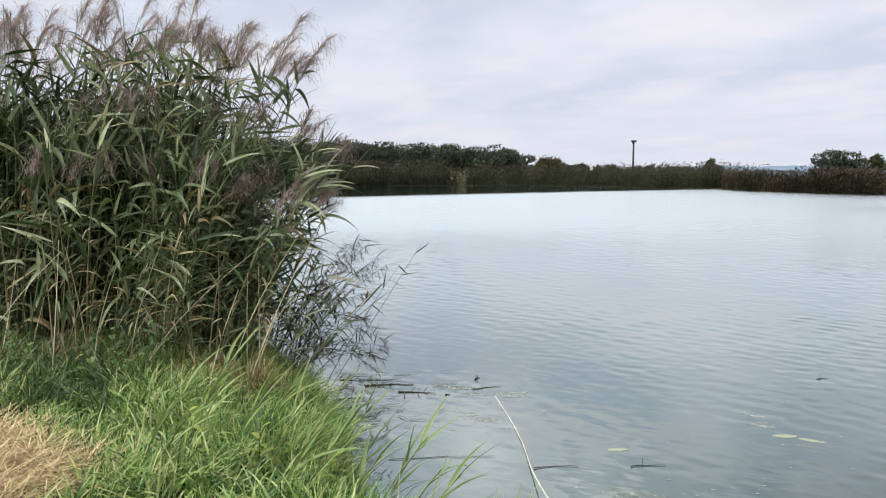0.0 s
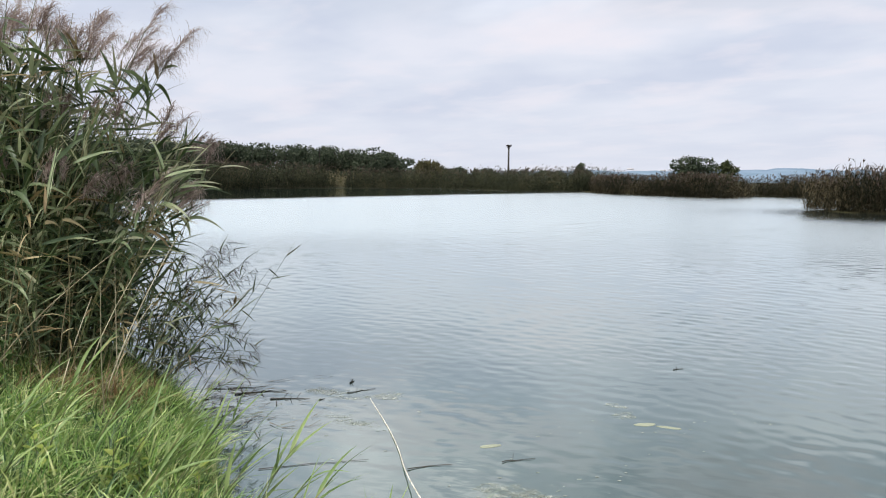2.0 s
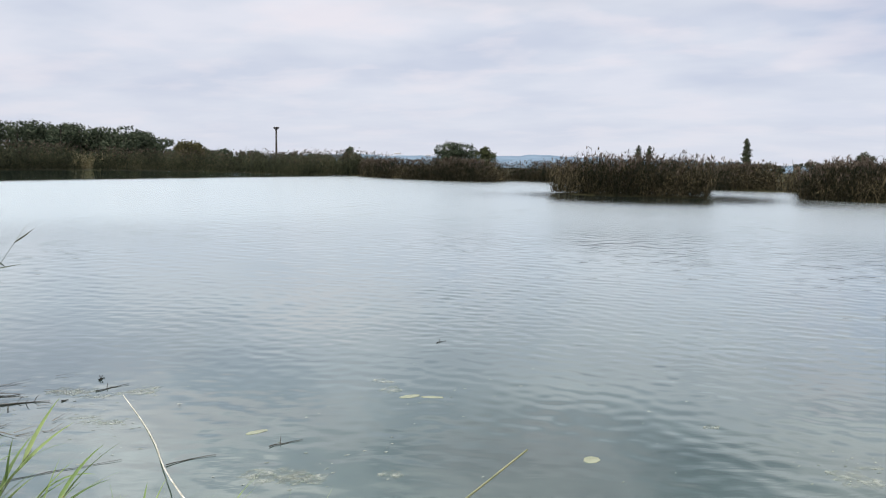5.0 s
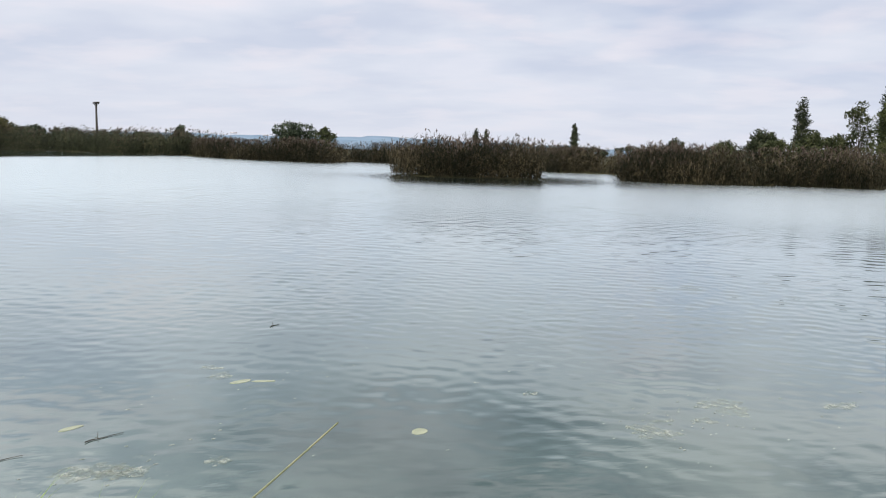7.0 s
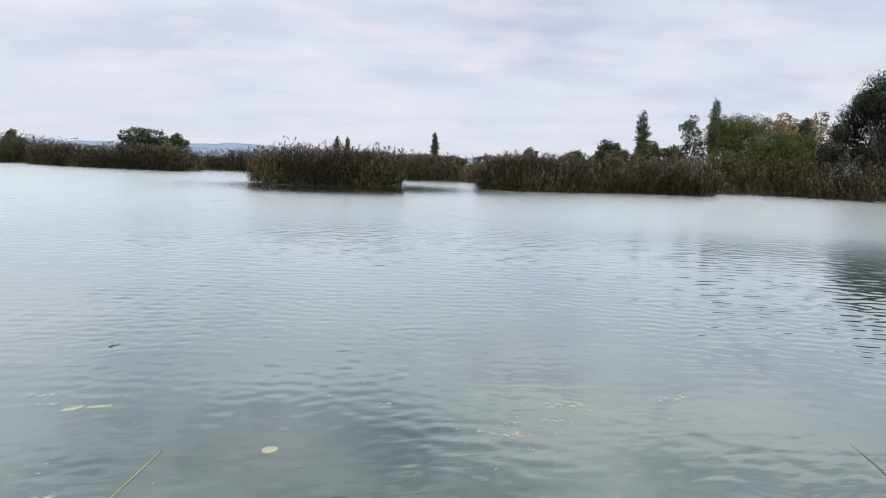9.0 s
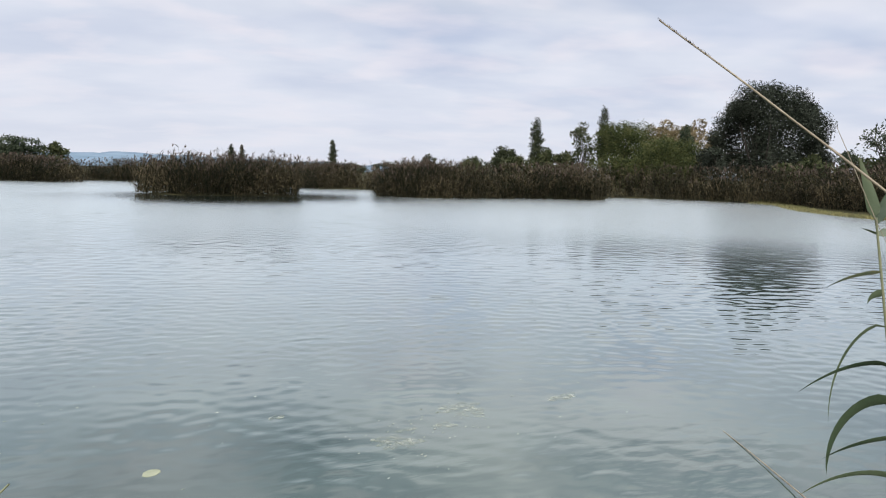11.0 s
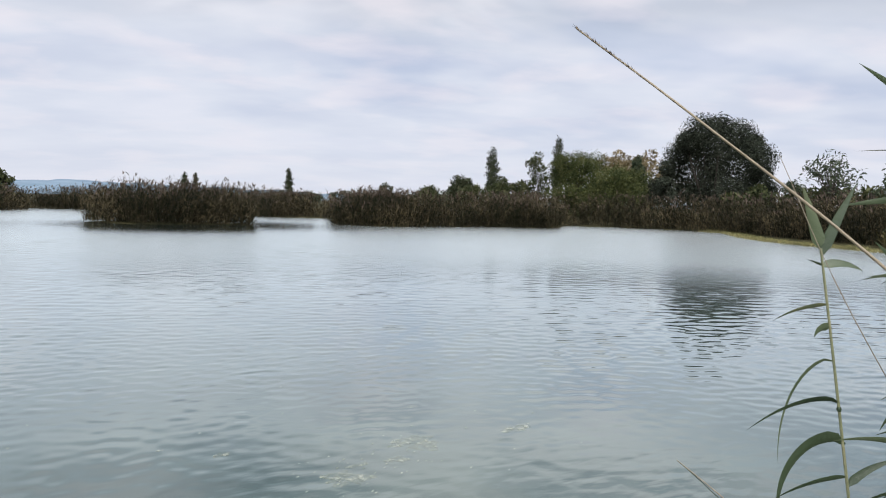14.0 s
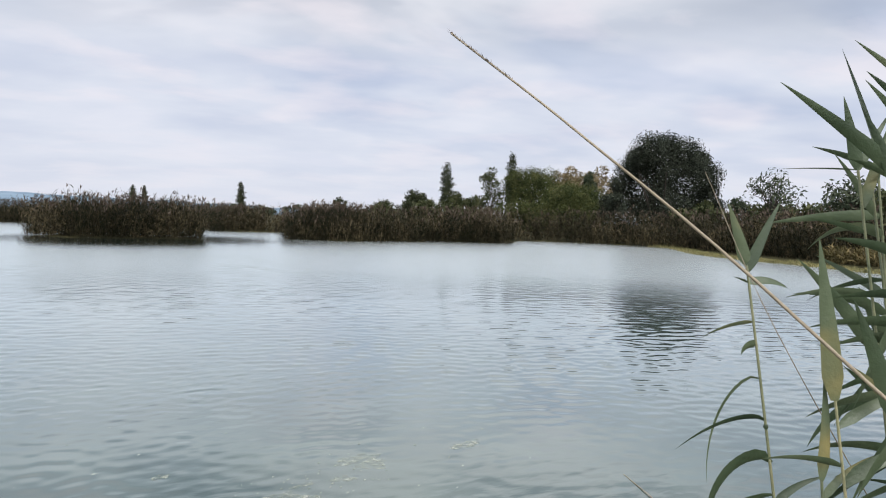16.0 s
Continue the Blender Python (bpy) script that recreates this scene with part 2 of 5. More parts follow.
M_FAR_GREEN = mat("far_reed_green_shade_tones", [(0.08, (0.008, 0.0115, 0.006)), (0.45, (0.026, 0.033, 0.0165)), (0.72, (0.056, 0.060, 0.032)), (0.97, (0.13, 0.11, 0.066))], 0.7, 0.22, 4, island=0.42, translucent=0.15, spec=0.12)
M_TAN_GRASS = mat("tan_marsh_grass", [(0.1, (0.045, 0.044, 0.018)), (0.5, (0.095, 0.080, 0.036)), (0.9, (0.20, 0.155, 0.075))], 0.75, 0.4, 4, island=0.35, spec=0.12)
M_PALE_REED = mat("pale_dry_reed", [(0.1, (0.14, 0.12, 0.06)), (0.5, (0.24, 0.21, 0.12)), (0.9, (0.38, 0.34, 0.22))], 0.7, 0.3, 4, island=0.3, translucent=0.15, spec=0.12)
M_FAR_PLUME = mat("far_reed_plume", [(0.1, (0.028, 0.022, 0.017)), (0.5, (0.066, 0.050, 0.040)), (0.9, (0.145, 0.115, 0.092))], 0.85, 0.5, 3, island=0.35, translucent=0.15, spec=0.1)
M_GRASS = mat("bank_grass", [(0.06, (0.020, 0.050, 0.014)), (0.36, (0.105, 0.235, 0.042)), (0.62, (0.33, 0.53, 0.12)), (0.95, (0.72, 0.72, 0.36))], 0.42, 2.2, 4, island=0.48, translucent=0.3)
M_STRAW = mat("cut_straw", [(0.1, (0.17, 0.11, 0.05)), (0.5, (0.46, 0.34, 0.17)), (0.9, (0.74, 0.60, 0.34))], 0.7, 3.0, 4, island=0.40)
M_BROWN = mat("withered_grass", [(0.1, (0.12, 0.065, 0.028)), (0.5, (0.24, 0.15, 0.065)), (0.9, (0.42, 0.31, 0.15))], 0.75, 3.0, 4, island=0.35, translucent=0.15)
M_BARK = mat("bark", [(0.3, (0.022, 0.018, 0.014)), (0.7, (0.060, 0.050, 0.042))], 0.9, 3.0, 6, 0.8, 12, stretch=(1, 1, 0.2))
M_TWIG = mat("wet_twig", [(0.3, (0.020, 0.017, 0.012)), (0.7, (0.065, 0.052, 0.035))], 0.5, 9.0, 4, 0.3, 50)
M_PALE = mat("bleached_stem", [(0.3, (0.50, 0.47, 0.38)), (0.7, (0.78, 0.75, 0.66))], 0.6, 12.0, 4, 0.3, 60)
M_ALGAE = mat("floating_algae", [(0.3, (0.26, 0.30, 0.24)), (0.55, (0.36, 0.39, 0.32)), (0.72, (0.54, 0.56, 0.49))], 0.5, 14.0, 6, 0.3, 40)


def thin_out(m, least, most, scale):
    """Lets the water show through a thin floating skin, unevenly."""
    nt = m.node_tree
    N, L = nt.nodes.new, nt.links.new
    co, n, r = N("ShaderNodeTexCoord"), N("ShaderNodeTexNoise"), N("ShaderNodeMapRange")
    n.inputs["Scale"].default_value, n.inputs["Detail"].default_value = scale, 5
    L(co.outputs["Object"], n.inputs["Vector"])
    r.inputs[1].default_value, r.inputs[2].default_value = 0.40, 0.66
    r.inputs[3].default_value, r.inputs[4].default_value = least, most
    L(n.outputs[0], r.inputs[0])
    L(r.outputs[0], nt.nodes["Principled BSDF"].inputs["Alpha"])


thin_out(M_ALGAE, 0.05, 0.50, 16.0)
M_PAD = mat("yellowed_pad", [(0.3, (0.24, 0.26, 0.17)), (0.7, (0.36, 0.37, 0.26))], 0.4, 10.0, 4, 0.2, 40)
# the haze of distance is mixed into the hills' base colour as blue
M_HILL = mat("wooded_hill_painted_haze", [(0.3, (0.15, 0.21, 0.275)), (0.6, (0.19, 0.255, 0.325)), (0.8, (0.23, 0.295, 0.365))], 1.0, 0.012, 6, spec=0.0)
M_MAST = mat("weathered_pole", [(0.3, (0.030, 0.027, 0.025)), (0.7, (0.07, 0.062, 0.055))], 0.85, 2.0, 5, 0.4, 20, stretch=(1, 1, 0.2))
M_NEST = mat("nest_sticks", [(0.3, (0.028, 0.023, 0.018)), (0.7, (0.075, 0.06, 0.045))], 0.9, 6.0, 5, 0.5, 20, island=0.2)
M_SIGN = mat("pale_panel", [(0.3, (0.50, 0.46, 0.48)), (0.7, (0.62, 0.63, 0.65))], 0.6, 0.8, 4)
M_SPIT = mat("yellow_marsh_turf", [(0.2, (0.075, 0.075, 0.028)), (0.5, (0.15, 0.14, 0.05)), (0.85, (0.27, 0.24, 0.10))], 0.85, 0.8, 5, island=0.3)


def leaf_mat(name, dark, mid, light):
    # broad colour noise stands in for light and shade across a crown's lobes
    return mat(name, [(0.18, dark), (0.50, mid), (0.82, light)], 0.65, 0.6, 3, island=0.20, translucent=0.2, spec=0.15)


# oak leaf tones lightened to paint the haze over the far woods
M_WOOD_LEAF = leaf_mat("haze_lightened_oak_leaves", (0.016, 0.025, 0.015), (0.046, 0.062, 0.038), (0.115, 0.132, 0.085))
M_OLIVE_LEAF = leaf_mat("olive_scrub_leaves", (0.017, 0.024, 0.010), (0.050, 0.061, 0.026), (0.120, 0.126, 0.060))
M_WILLOW_GREEN = leaf_mat("green_willow_leaves", (0.018, 0.026, 0.009), (0.056, 0.070, 0.024), (0.145, 0.150, 0.060))
M_WILLOW_GREY = leaf_mat("grey_willow_leaves", (0.0075, 0.0105, 0.007), (0.025, 0.032, 0.022), (0.095, 0.105, 0.082))
M_POPLAR_LEAF = leaf_mat("poplar_leaves", (0.014, 0.020, 0.010), (0.038, 0.048, 0.025), (0.095, 0.100, 0.055))
M_YELLOW_LEAF = leaf_mat("yellowing_leaves", (0.085, 0.070, 0.038), (0.19, 0.15, 0.085), (0.33, 0.27, 0.16))
M_RUST_LEAF = leaf_mat("brown_olive_leaves", (0.026, 0.028, 0.014), (0.066, 0.064, 0.030), (0.135, 0.120, 0.058))


# ---- mesh helpers ----
def mesh_of(name, chunks, mats):
    """One mesh from chunks of (vertices, faces, material index)."""
    vs, fs, mi, off = [], [], [], 0
    for v, f, k in chunks:
        v = np.asarray(v, float).reshape(-1, 3)
        f = np.asarray(f, int) + off
        vs.append(v)
        fs.extend(f.tolist())
        mi.extend([k] * len(f))
        off += len(v)
    me = bpy.data.meshes.new(name)
    me.from_pydata(np.concatenate(vs), [], fs)
    for m in mats:
        me.materials.append(m)
    me.polygons.foreach_set("material_index", mi)
    me.polygons.foreach_set("use_smooth", [True] * len(fs))
    me.update()
    return me


def part(name, chunks, material, parent, label=""):
    """Chunks of geometry as ONE mesh object under a thing or under a part."""
    ob = new(name, mesh_of(name, chunks, [material] if not isinstance(material, list) else material))
    ob.parent = parent
    if label:
        tagged(ob, label)
    return ob


def thing(name, x, y, z, label, category, group="", kind=""):
    ob = new(name)
    ob.location = (x, y, z)
    ob.empty_display_size = 0.1
    return tagged(ob, label, category, group, kind)


LEAF = lambda s: np.clip(np.minimum(0.35 + s * 5.0, 1.0), 0, 1) * (1 - s ** 1.8) + 0.02
GRASS = lambda s: (1 - s ** 1.4) + 0.03


def blades(p, az, lean, length, width, droop, segs=4, profile=GRASS, roll=0.0, fold=0.0, power=1.2):
    """Curved tapering blades, all at once. p: (n, 3) roots; az: heading; lean: angle from upright at the root; droop: how far it bends over."""
    p = np.atleast_2d(np.asarray(p, float))
    n = len(p)
    az, lean, length, width, droop, roll = [np.broadcast_to(np.asarray(a, float), (n,)) for a in (az, lean, length, width, droop, roll)]
    s = np.linspace(0, 1, segs + 1)
    th = lean[:, None] + droop[:, None] * s[None] ** power
    mid = (th[:, 1:] + th[:, :-1]) / 2
    step = (length / segs)[:, None]
    r = np.concatenate([np.zeros((n, 1)), np.cumsum(np.sin(mid) * step, 1)], 1)
    h = np.concatenate([np.zeros((n, 1)), np.cumsum(np.cos(mid) * step, 1)], 1)
    ca, sa = np.cos(az)[:, None], np.sin(az)[:, None]
    c = p[:, None, :] + np.stack([r * ca, r * sa, h], 2)
    side = np.stack([-sa + 0 * r, ca + 0 * r, 0 * r], 2)
    nor = np.stack([-np.cos(th) * ca, -np.cos(th) * sa, np.sin(th)], 2)
    ro = roll[:, None, None]
    w = side * np.cos(ro) + nor * np.sin(ro)
    nn = nor * np.cos(ro) - side * np.sin(ro)
    half = (width[:, None] * profile(s)[None])[:, :, None] / 2
    if fold:
        v = np.stack([c - w * half + nn * half * fold, c, c + w * half + nn * half * fold], 2)
        k = 3
    else:
        v = np.stack([c - w * half, c + w * half], 2)
        k = 2
    base = (np.arange(n) * (segs + 1) * k)[:, None, None]
    i = (np.arange(segs) * k)[None, :, None]
    j = np.arange(k - 1)[None, None, :]
    a = base + i + j
    return v.reshape(-1, 3), np.stack([a, a + 1, a + k + 1, a + k], -1).reshape(-1, 4)


def tubes(path, radius, sides=4):
    """Round stems along paths (n, m, 3) with radii (n, m)."""
    path = np.asarray(path, float)
    if path.ndim == 2:
        path = path[None]
    n, m, _ = path.shape
    radius = np.broadcast_to(np.asarray(radius, float), (n, m))
    t = np.gradient(path, axis=1)
    t /= np.linalg.norm(t, axis=2, keepdims=True) + 1e-9
    ref = np.where(np.abs(t[:, :, 2:3]) > 0.9, np.array([1.0, 0, 0]), np.array([0, 0, 1.0]))
    u = np.cross(t, ref)
    u /= np.linalg.norm(u, axis=2, keepdims=True) + 1e-9
    w = np.cross(t, u)
    a = np.linspace(0, 2 * np.pi, sides, endpoint=False)
    v = path[:, :, None] + radius[:, :, None, None] * (np.cos(a)[None, None, :, None] * u[:, :, None] + np.sin(a)[None, None, :, None] * w[:, :, None])
    base = (np.arange(n) * m * sides)[:, None, None]
    i = (np.arange(m - 1) * sides)[None, :, None]
    j = np.arange(sides)[None, None, :]
    j2 = (j + 1) % sides
    return v.reshape(-1, 3), np.stack([base + i + j, base + i + j2, base + i + sides + j2, base + i + sides + j], -1).reshape(-1, 4)


def cards(p, size, rng, flat=0.0, long=1.0):
    """Small bent leaf sprays at points p, turned at random."""
    n = len(p)
    u = rng.normal(size=(n, 3))
    u[:, 2] *= 1 - flat
    u /= np.linalg.norm(u, axis=1, keepdims=True)
    w = np.cross(u, rng.normal(size=(n, 3)))
    w /= np.linalg.norm(w, axis=1, keepdims=True)
    nn = np.cross(u, w)
    s = (size * rng.uniform(0.55, 1.35, n))[:, None]
    v = np.stack([p - u * s * long, p + w * s * 0.45 + nn * s * 0.18, p + u * s * long, p - w * s * 0.45 + nn * s * 0.18], 1)
    return v.reshape(-1, 3), np.arange(n * 4).reshape(n, 4)


def bearing(deg, dist, z=0.0):
    return np.array([dist * math.sin(radians(deg)), dist * math.cos(radians(deg)), z])


def smooth_line(pts, per=8):
    """A polyline through pts, rounded (Catmull-Rom)."""
    p = np.asarray(pts, float)
    q = np.concatenate([[2 * p[0] - p[1]], p, [2 * p[-1] - p[-2]]])
    out = []
    for i in range(1, len(q) - 2):
        for s in np.arange(per) / per:
            a, b, c, d = q[i - 1:i + 3]
            out.append(0.5 * (2 * b + (c - a) * s + (2 * a - 5 * b + 4 * c - d) * s * s + (3 * b - a - 3 * c + d) * s ** 3))
    return np.array(out + [p[-1]])


# ---- the ground, the lake and the distance ----
# the lake's shore, clockwise from the bank under the reed clump
SHORE = [(-0.4, 3.8), (-0.62, 4.8), (-0.95, 5.7), (-1.15, 6.5), (-2.0, 8.0), (-3.6, 11), (-7, 18), (-12, 30), (-19, 48), (-34, 88), (-28, 112), (-14, 120), (-8.6, 133), (3.0, 142), (3.9, 155), (4.9, 144),
         (24, 141.5), (29.5, 135.5), (32, 126.5), (37, 121.5), (43, 118), (41, 102), (42.4, 89), (45.3, 77.4), (48, 84), (54, 87), (58.5, 80), (66, 65), (58.2, 51), (61.8, 47), (56, 41),
         (46.1, 33.8), (47, 29), (54, 24.8), (57.5, 19.8), (67, 22), (67.5, 16.5), (65.6, 10.5), (63.7, 6.5), (53.5, 3.7), (47, 0.5), (44.5, -1.7), (38, -6), (22, -8), (10, -7), (4.2, -4), (2.9, -1.6), (2.6, 0.4), (1.8, 1.7), (0.95, 2.55), (0.15, 3.15)]
ISLET = [(32.2, 43.8), (33.4, 41.0), (35.2, 38.6), (37.4, 36.8), (39.0, 35.7), (40.6, 37.0), (42.0, 39.8), (40.5, 43.0), (37.0, 46.5), (33.6, 46.6)]


def inside(px, py, poly):
    poly = np.asarray(poly)
    x1, y1 = poly.T
    x2, y2 = np.roll(poly, -1, 0).T
    hit = np.zeros(px.shape, bool)
    for a, b, c, d in zip(x1, y1, x2, y2):
        if b != d:
            hit ^= ((b > py) != (d > py)) & (px < (c - a) * (py - b) / (d - b) + a)
    return hit


def shore_distance(px, py, poly):
    best = np.full(px.shape, 1e9)
    poly = np.asarray(poly)
    for a, b in zip(poly, np.roll(poly, -1, 0)):
        d = b - a
        k = np.clip(((px - a[0]) * d[0] + (py - a[1]) * d[1]) / (d @ d), 0, 1)
        best = np.minimum(best, np.hypot(px - a[0] - k * d[0], py - a[1] - k * d[1]))
    return best


def ground_height(px, py):
    px, py = np.asarray(px, float), np.asarray(py, float)
    d = shore_distance(px, py, SHORE)
    wet = inside(px, py, SHORE)
    near = np.clip(1 - np.hypot(px + 0.5, py - 2.0) / 14, 0, 1)
    top = 0.12 + 0.30 * np.minimum(near * 2, 1)
    land = top * (1 - np.exp(-d / 0.45)) + 0.02
    bed = -np.minimum(0.25 * d + 0.04, 1.5)
    z = np.where(wet, bed, land)
    di = shore_distance(px, py, ISLET)
    isl = inside(px, py, ISLET)
    return np.where(isl, 0.02 + 0.08 * (1 - np.exp(-di)), np.where(wet, np.maximum(z, -0.25 * di - 0.04), z))


def build_ground():
    rad = np.concatenate([[0.0], np.geomspace(0.35, 8, 34), np.geomspace(8.6, 150, 62), np.geomspace(170, 4600, 16)])
    ang = np.linspace(0, 2 * np.pi, 361)[:-1]
    px, py = rad[:, None] * np.sin(ang), rad[:, None] * np.cos(ang)
    z = ground_height(px, py)
    bumps = 0.03 * np.sin(px * 3.1 + 1) * np.sin(py * 2.7) + 0.015 * np.sin(px * 9.3) * np.cos(py * 8.1)
    z = np.where(z > 0, z + bumps * np.clip(z * 4, 0, 1), z)
    v = np.stack([px, py, z], -1).reshape(-1, 3)
    n = len(ang)
    i, j = np.arange(len(rad) - 1)[:, None], np.arange(n)[None]
    f = np.stack([i * n + j, i * n + (j + 1) % n, (i + 1) * n + (j + 1) % n, (i + 1) * n + j], -1).reshape(-1, 4)
    tagged(new("ground", mesh_of("ground", [(v, f[:, ::-1], 0)], [M_GROUND])), "dark marshy ground with a low grassy bank", "ground", kind="structure")


def wave_height(r, deg):
    """Wind ripples on the lake: bands of short crested waves, longer towards the open water."""
    rng = np.random.default_rng(52)
    px, py = r * np.sin(np.radians(deg)), r * np.cos(np.radians(deg))
    want = np.maximum(0.21, 0.025 * r)
    bands = [0.17, 0.26, 0.40, 0.60, 0.9, 1.4, 2.1, 3.2]
    weight = [np.exp(-(np.log(k / want) / 0.36) ** 2) for k in bands]
    norm = np.sqrt(sum(w * w for w in weight))
    z = np.zeros(r.shape)
    for k, w in zip(bands, weight):
        field = np.zeros(r.shape)
        m = 13
        for _ in range(m):
            a, q = rng.normal(WIND, 0.95), 2 * math.pi / (k * rng.uniform(0.8, 1.25))
            field += np.sin(q * (px * math.sin(a) + py * math.cos(a)) + rng.uniform(0, 6.28)) / q
        z += w / norm * field * math.sqrt(2 / m)
    # slope: calm by the bank, in the shelter of the far left reeds and before the islet, in drifting patches
    patch = 1 + 0.38 * np.sin(px * 0.21 + 1.3 * np.sin(py * 0.17)) * np.sin(py * 0.26 + 0.7) + 0.22 * np.sin(px * 0.63 + 2) * np.sin(py * 0.55 + np.sin(px * 0.4))
    ease = lambda v, lo, hi: (lambda u: u * u * (3 - 2 * u))(np.clip((v - lo) / (hi - lo), 0, 1))
    steep = 0.009 + 0.024 * ease(r, 6, 11) - 0.010 * ease(r, 18, 34)
    steep *= 1 - 0.93 * ease(py - px, 64, 78)
    steep *= 0.4 + 0.6 * ease(np.hypot(px - 35, py - 38), 4, 15)
    return z * steep * patch * ease(deg, -42, -38) * (1 - ease(deg, 104, 108)) * (1 - ease(r, 130, 145))


WIND = radians(52)


def build_water():
    deg = np.concatenate([np.arange(-42, 108.01, 0.25), np.arange(111, 318, 3.0)])
    rad = np.concatenate([[0.4, 0.8], np.exp(np.arange(math.log(1.4), math.log(150), 0.005)), [190.0]])
    n = len(deg)
    r, d = np.broadcast_to(rad[:, None], (len(rad), n)), np.broadcast_to(deg, (len(rad), n))
    z = np.where(r < 1.3, 0, wave_height(r, d))
    v = np.stack([r * np.sin(np.radians(d)), r * np.cos(np.radians(d)), z], -1).reshape(-1, 3)
    i, j = np.arange(len(rad) - 1)[:, None], np.arange(n)[None]
    f = np.stack([i * n + j, i * n + (j + 1) % n, (i + 1) * n + (j + 1) % n, (i + 1) * n + j], -1).reshape(-1, 4)
    tagged(new("water", mesh_of("water", [(v, f, 0)], [M_WATER])), "grey-green lake with faint wind ripples", "lake water", kind="structure")


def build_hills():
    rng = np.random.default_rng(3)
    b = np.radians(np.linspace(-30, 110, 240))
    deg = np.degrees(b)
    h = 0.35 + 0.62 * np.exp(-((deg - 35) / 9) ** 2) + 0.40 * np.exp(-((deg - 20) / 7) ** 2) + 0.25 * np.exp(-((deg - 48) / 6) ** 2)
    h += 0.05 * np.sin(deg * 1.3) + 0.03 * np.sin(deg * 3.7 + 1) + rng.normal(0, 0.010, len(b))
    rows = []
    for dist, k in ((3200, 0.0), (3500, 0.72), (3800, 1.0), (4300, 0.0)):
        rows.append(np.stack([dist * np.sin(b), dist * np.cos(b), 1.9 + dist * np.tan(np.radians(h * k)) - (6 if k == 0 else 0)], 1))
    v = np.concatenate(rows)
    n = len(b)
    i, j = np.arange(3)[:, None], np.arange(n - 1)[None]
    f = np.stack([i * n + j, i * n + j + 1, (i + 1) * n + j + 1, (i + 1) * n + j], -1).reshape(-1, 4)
    tagged(new("hills", mesh_of("hills", [(v, f, 0)], [M_HILL])), "low wooded hills on the horizon, haze painted in as blue", "hills", kind="structure")


build_ground()
build_water()
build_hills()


# ---- reed beds on the far shores and the islet ----
def reeds_chunks(p, height, rng, plume=0.5, leaves=9, wind=0.5, wide=1.0):
    """Many simple reeds: stem, drooping leaves, plume."""
    n = len(p)
    az = rng.normal(wind, 1.3, n)
    lean, h = np.abs(rng.normal(0.0, 0.26, n)), height * rng.uniform(0.66, 1.10, n)
    out = [(*blades(p, az, lean, h, rng.uniform(0.016, 0.028, n), 0.22, 2, lambda s: 1 - 0.5 * s, rng.uniform(0, 3, n)), 0)]
    k = 0.02 + 0.96 * rng.random((n, leaves)) ** 1.2
    off = np.sin(lean + 0.09)[:, None] * k * h[:, None]
    root = p[:, None] + np.stack([off * np.cos(az)[:, None], off * np.sin(az)[:, None], k * h[:, None] * 0.97], -1)
    m = n * leaves
    out.append((*blades(root.reshape(-1, 3), rng.normal(wind, 1.9, m), rng.uniform(0.1, 1.0, m), rng.uniform(0.28, 0.68, m), wide * rng.uniform(0.035, 0.075, m), rng.uniform(0.3, 1.9, m), 2, LEAF, rng.uniform(-0.9, 0.9, m)), 0))
    has = (rng.random(n) < plume) & (h > 0.93 * height)
    tip = p[has] + np.stack([np.sin(lean + 0.11) * h * np.cos(az), np.sin(lean + 0.11) * h * np.sin(az), h * 0.97], -1)[has]
    q = len(tip) * 4
    if q:
        t4 = np.repeat(tip, 4, 0) + rng.normal(0, 0.03, (q, 3))
        out.append((*blades(t4 - [0, 0, 0.08], rng.normal(wind, 0.6, q), rng.uniform(0, 0.5, q), rng.uniform(0.2, 0.42, q), wide * rng.uniform(0.04, 0.10, q), rng.uniform(0.4, 1.6, q), 2, LEAF, rng.uniform(0, 3, q)), 1))
    return out


def reed_bed(name, front, depth, height, density, label, seed, plume=0.45, edge=1.0, leaf=None, wide=1.0):
    """A reed bed along a shoreline: front is the waterline, the bed lies to the left of it as it runs."""
    rng = np.random.default_rng(seed)
    line = smooth_line(front, 6)
    seg = np.diff(line, axis=0)
    ln = np.hypot(*seg.T)
    n = int(ln.sum() * depth * density * 1.35)
    i = rng.choice(len(seg), n, p=ln / ln.sum())
    back = rng.random(n) ** 1.35 * depth
    nrm = np.stack([-seg[:, 1], seg[:, 0]], 1) / ln[:, None]
    xy = line[i] + seg[i] * rng.random(n)[:, None] + nrm[i] * back[:, None] + rng.normal(0, 0.12, (n, 2))
    z = np.maximum(ground_height(xy[:, 0], xy[:, 1]), -0.3)
    clump = 0.5 + 0.32 * np.sin(xy[:, 0] * 0.9 + np.sin(xy[:, 1] * 0.6) * 2) * np.cos(xy[:, 1] * 0.75 + 1.3) + 0.22 * np.sin(xy[:, 0] * 2.7 + seed) * np.sin(xy[:, 1] * 2.3 + np.sin(xy[:, 0]))
    h = height * (0.72 + 0.31 * clump) * np.clip(0.66 + back * 0.34 * edge, 0.5, 1)
    h = h * np.where(rng.random(n) < 0.05, rng.uniform(1.05, 1.17, n), 1)
    p = np.concatenate([xy, z[:, None]], 1)
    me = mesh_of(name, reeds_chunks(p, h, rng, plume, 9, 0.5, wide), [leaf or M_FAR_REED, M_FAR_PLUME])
    return tagged(new(name, me), label, "reed bed", kind="stuff")


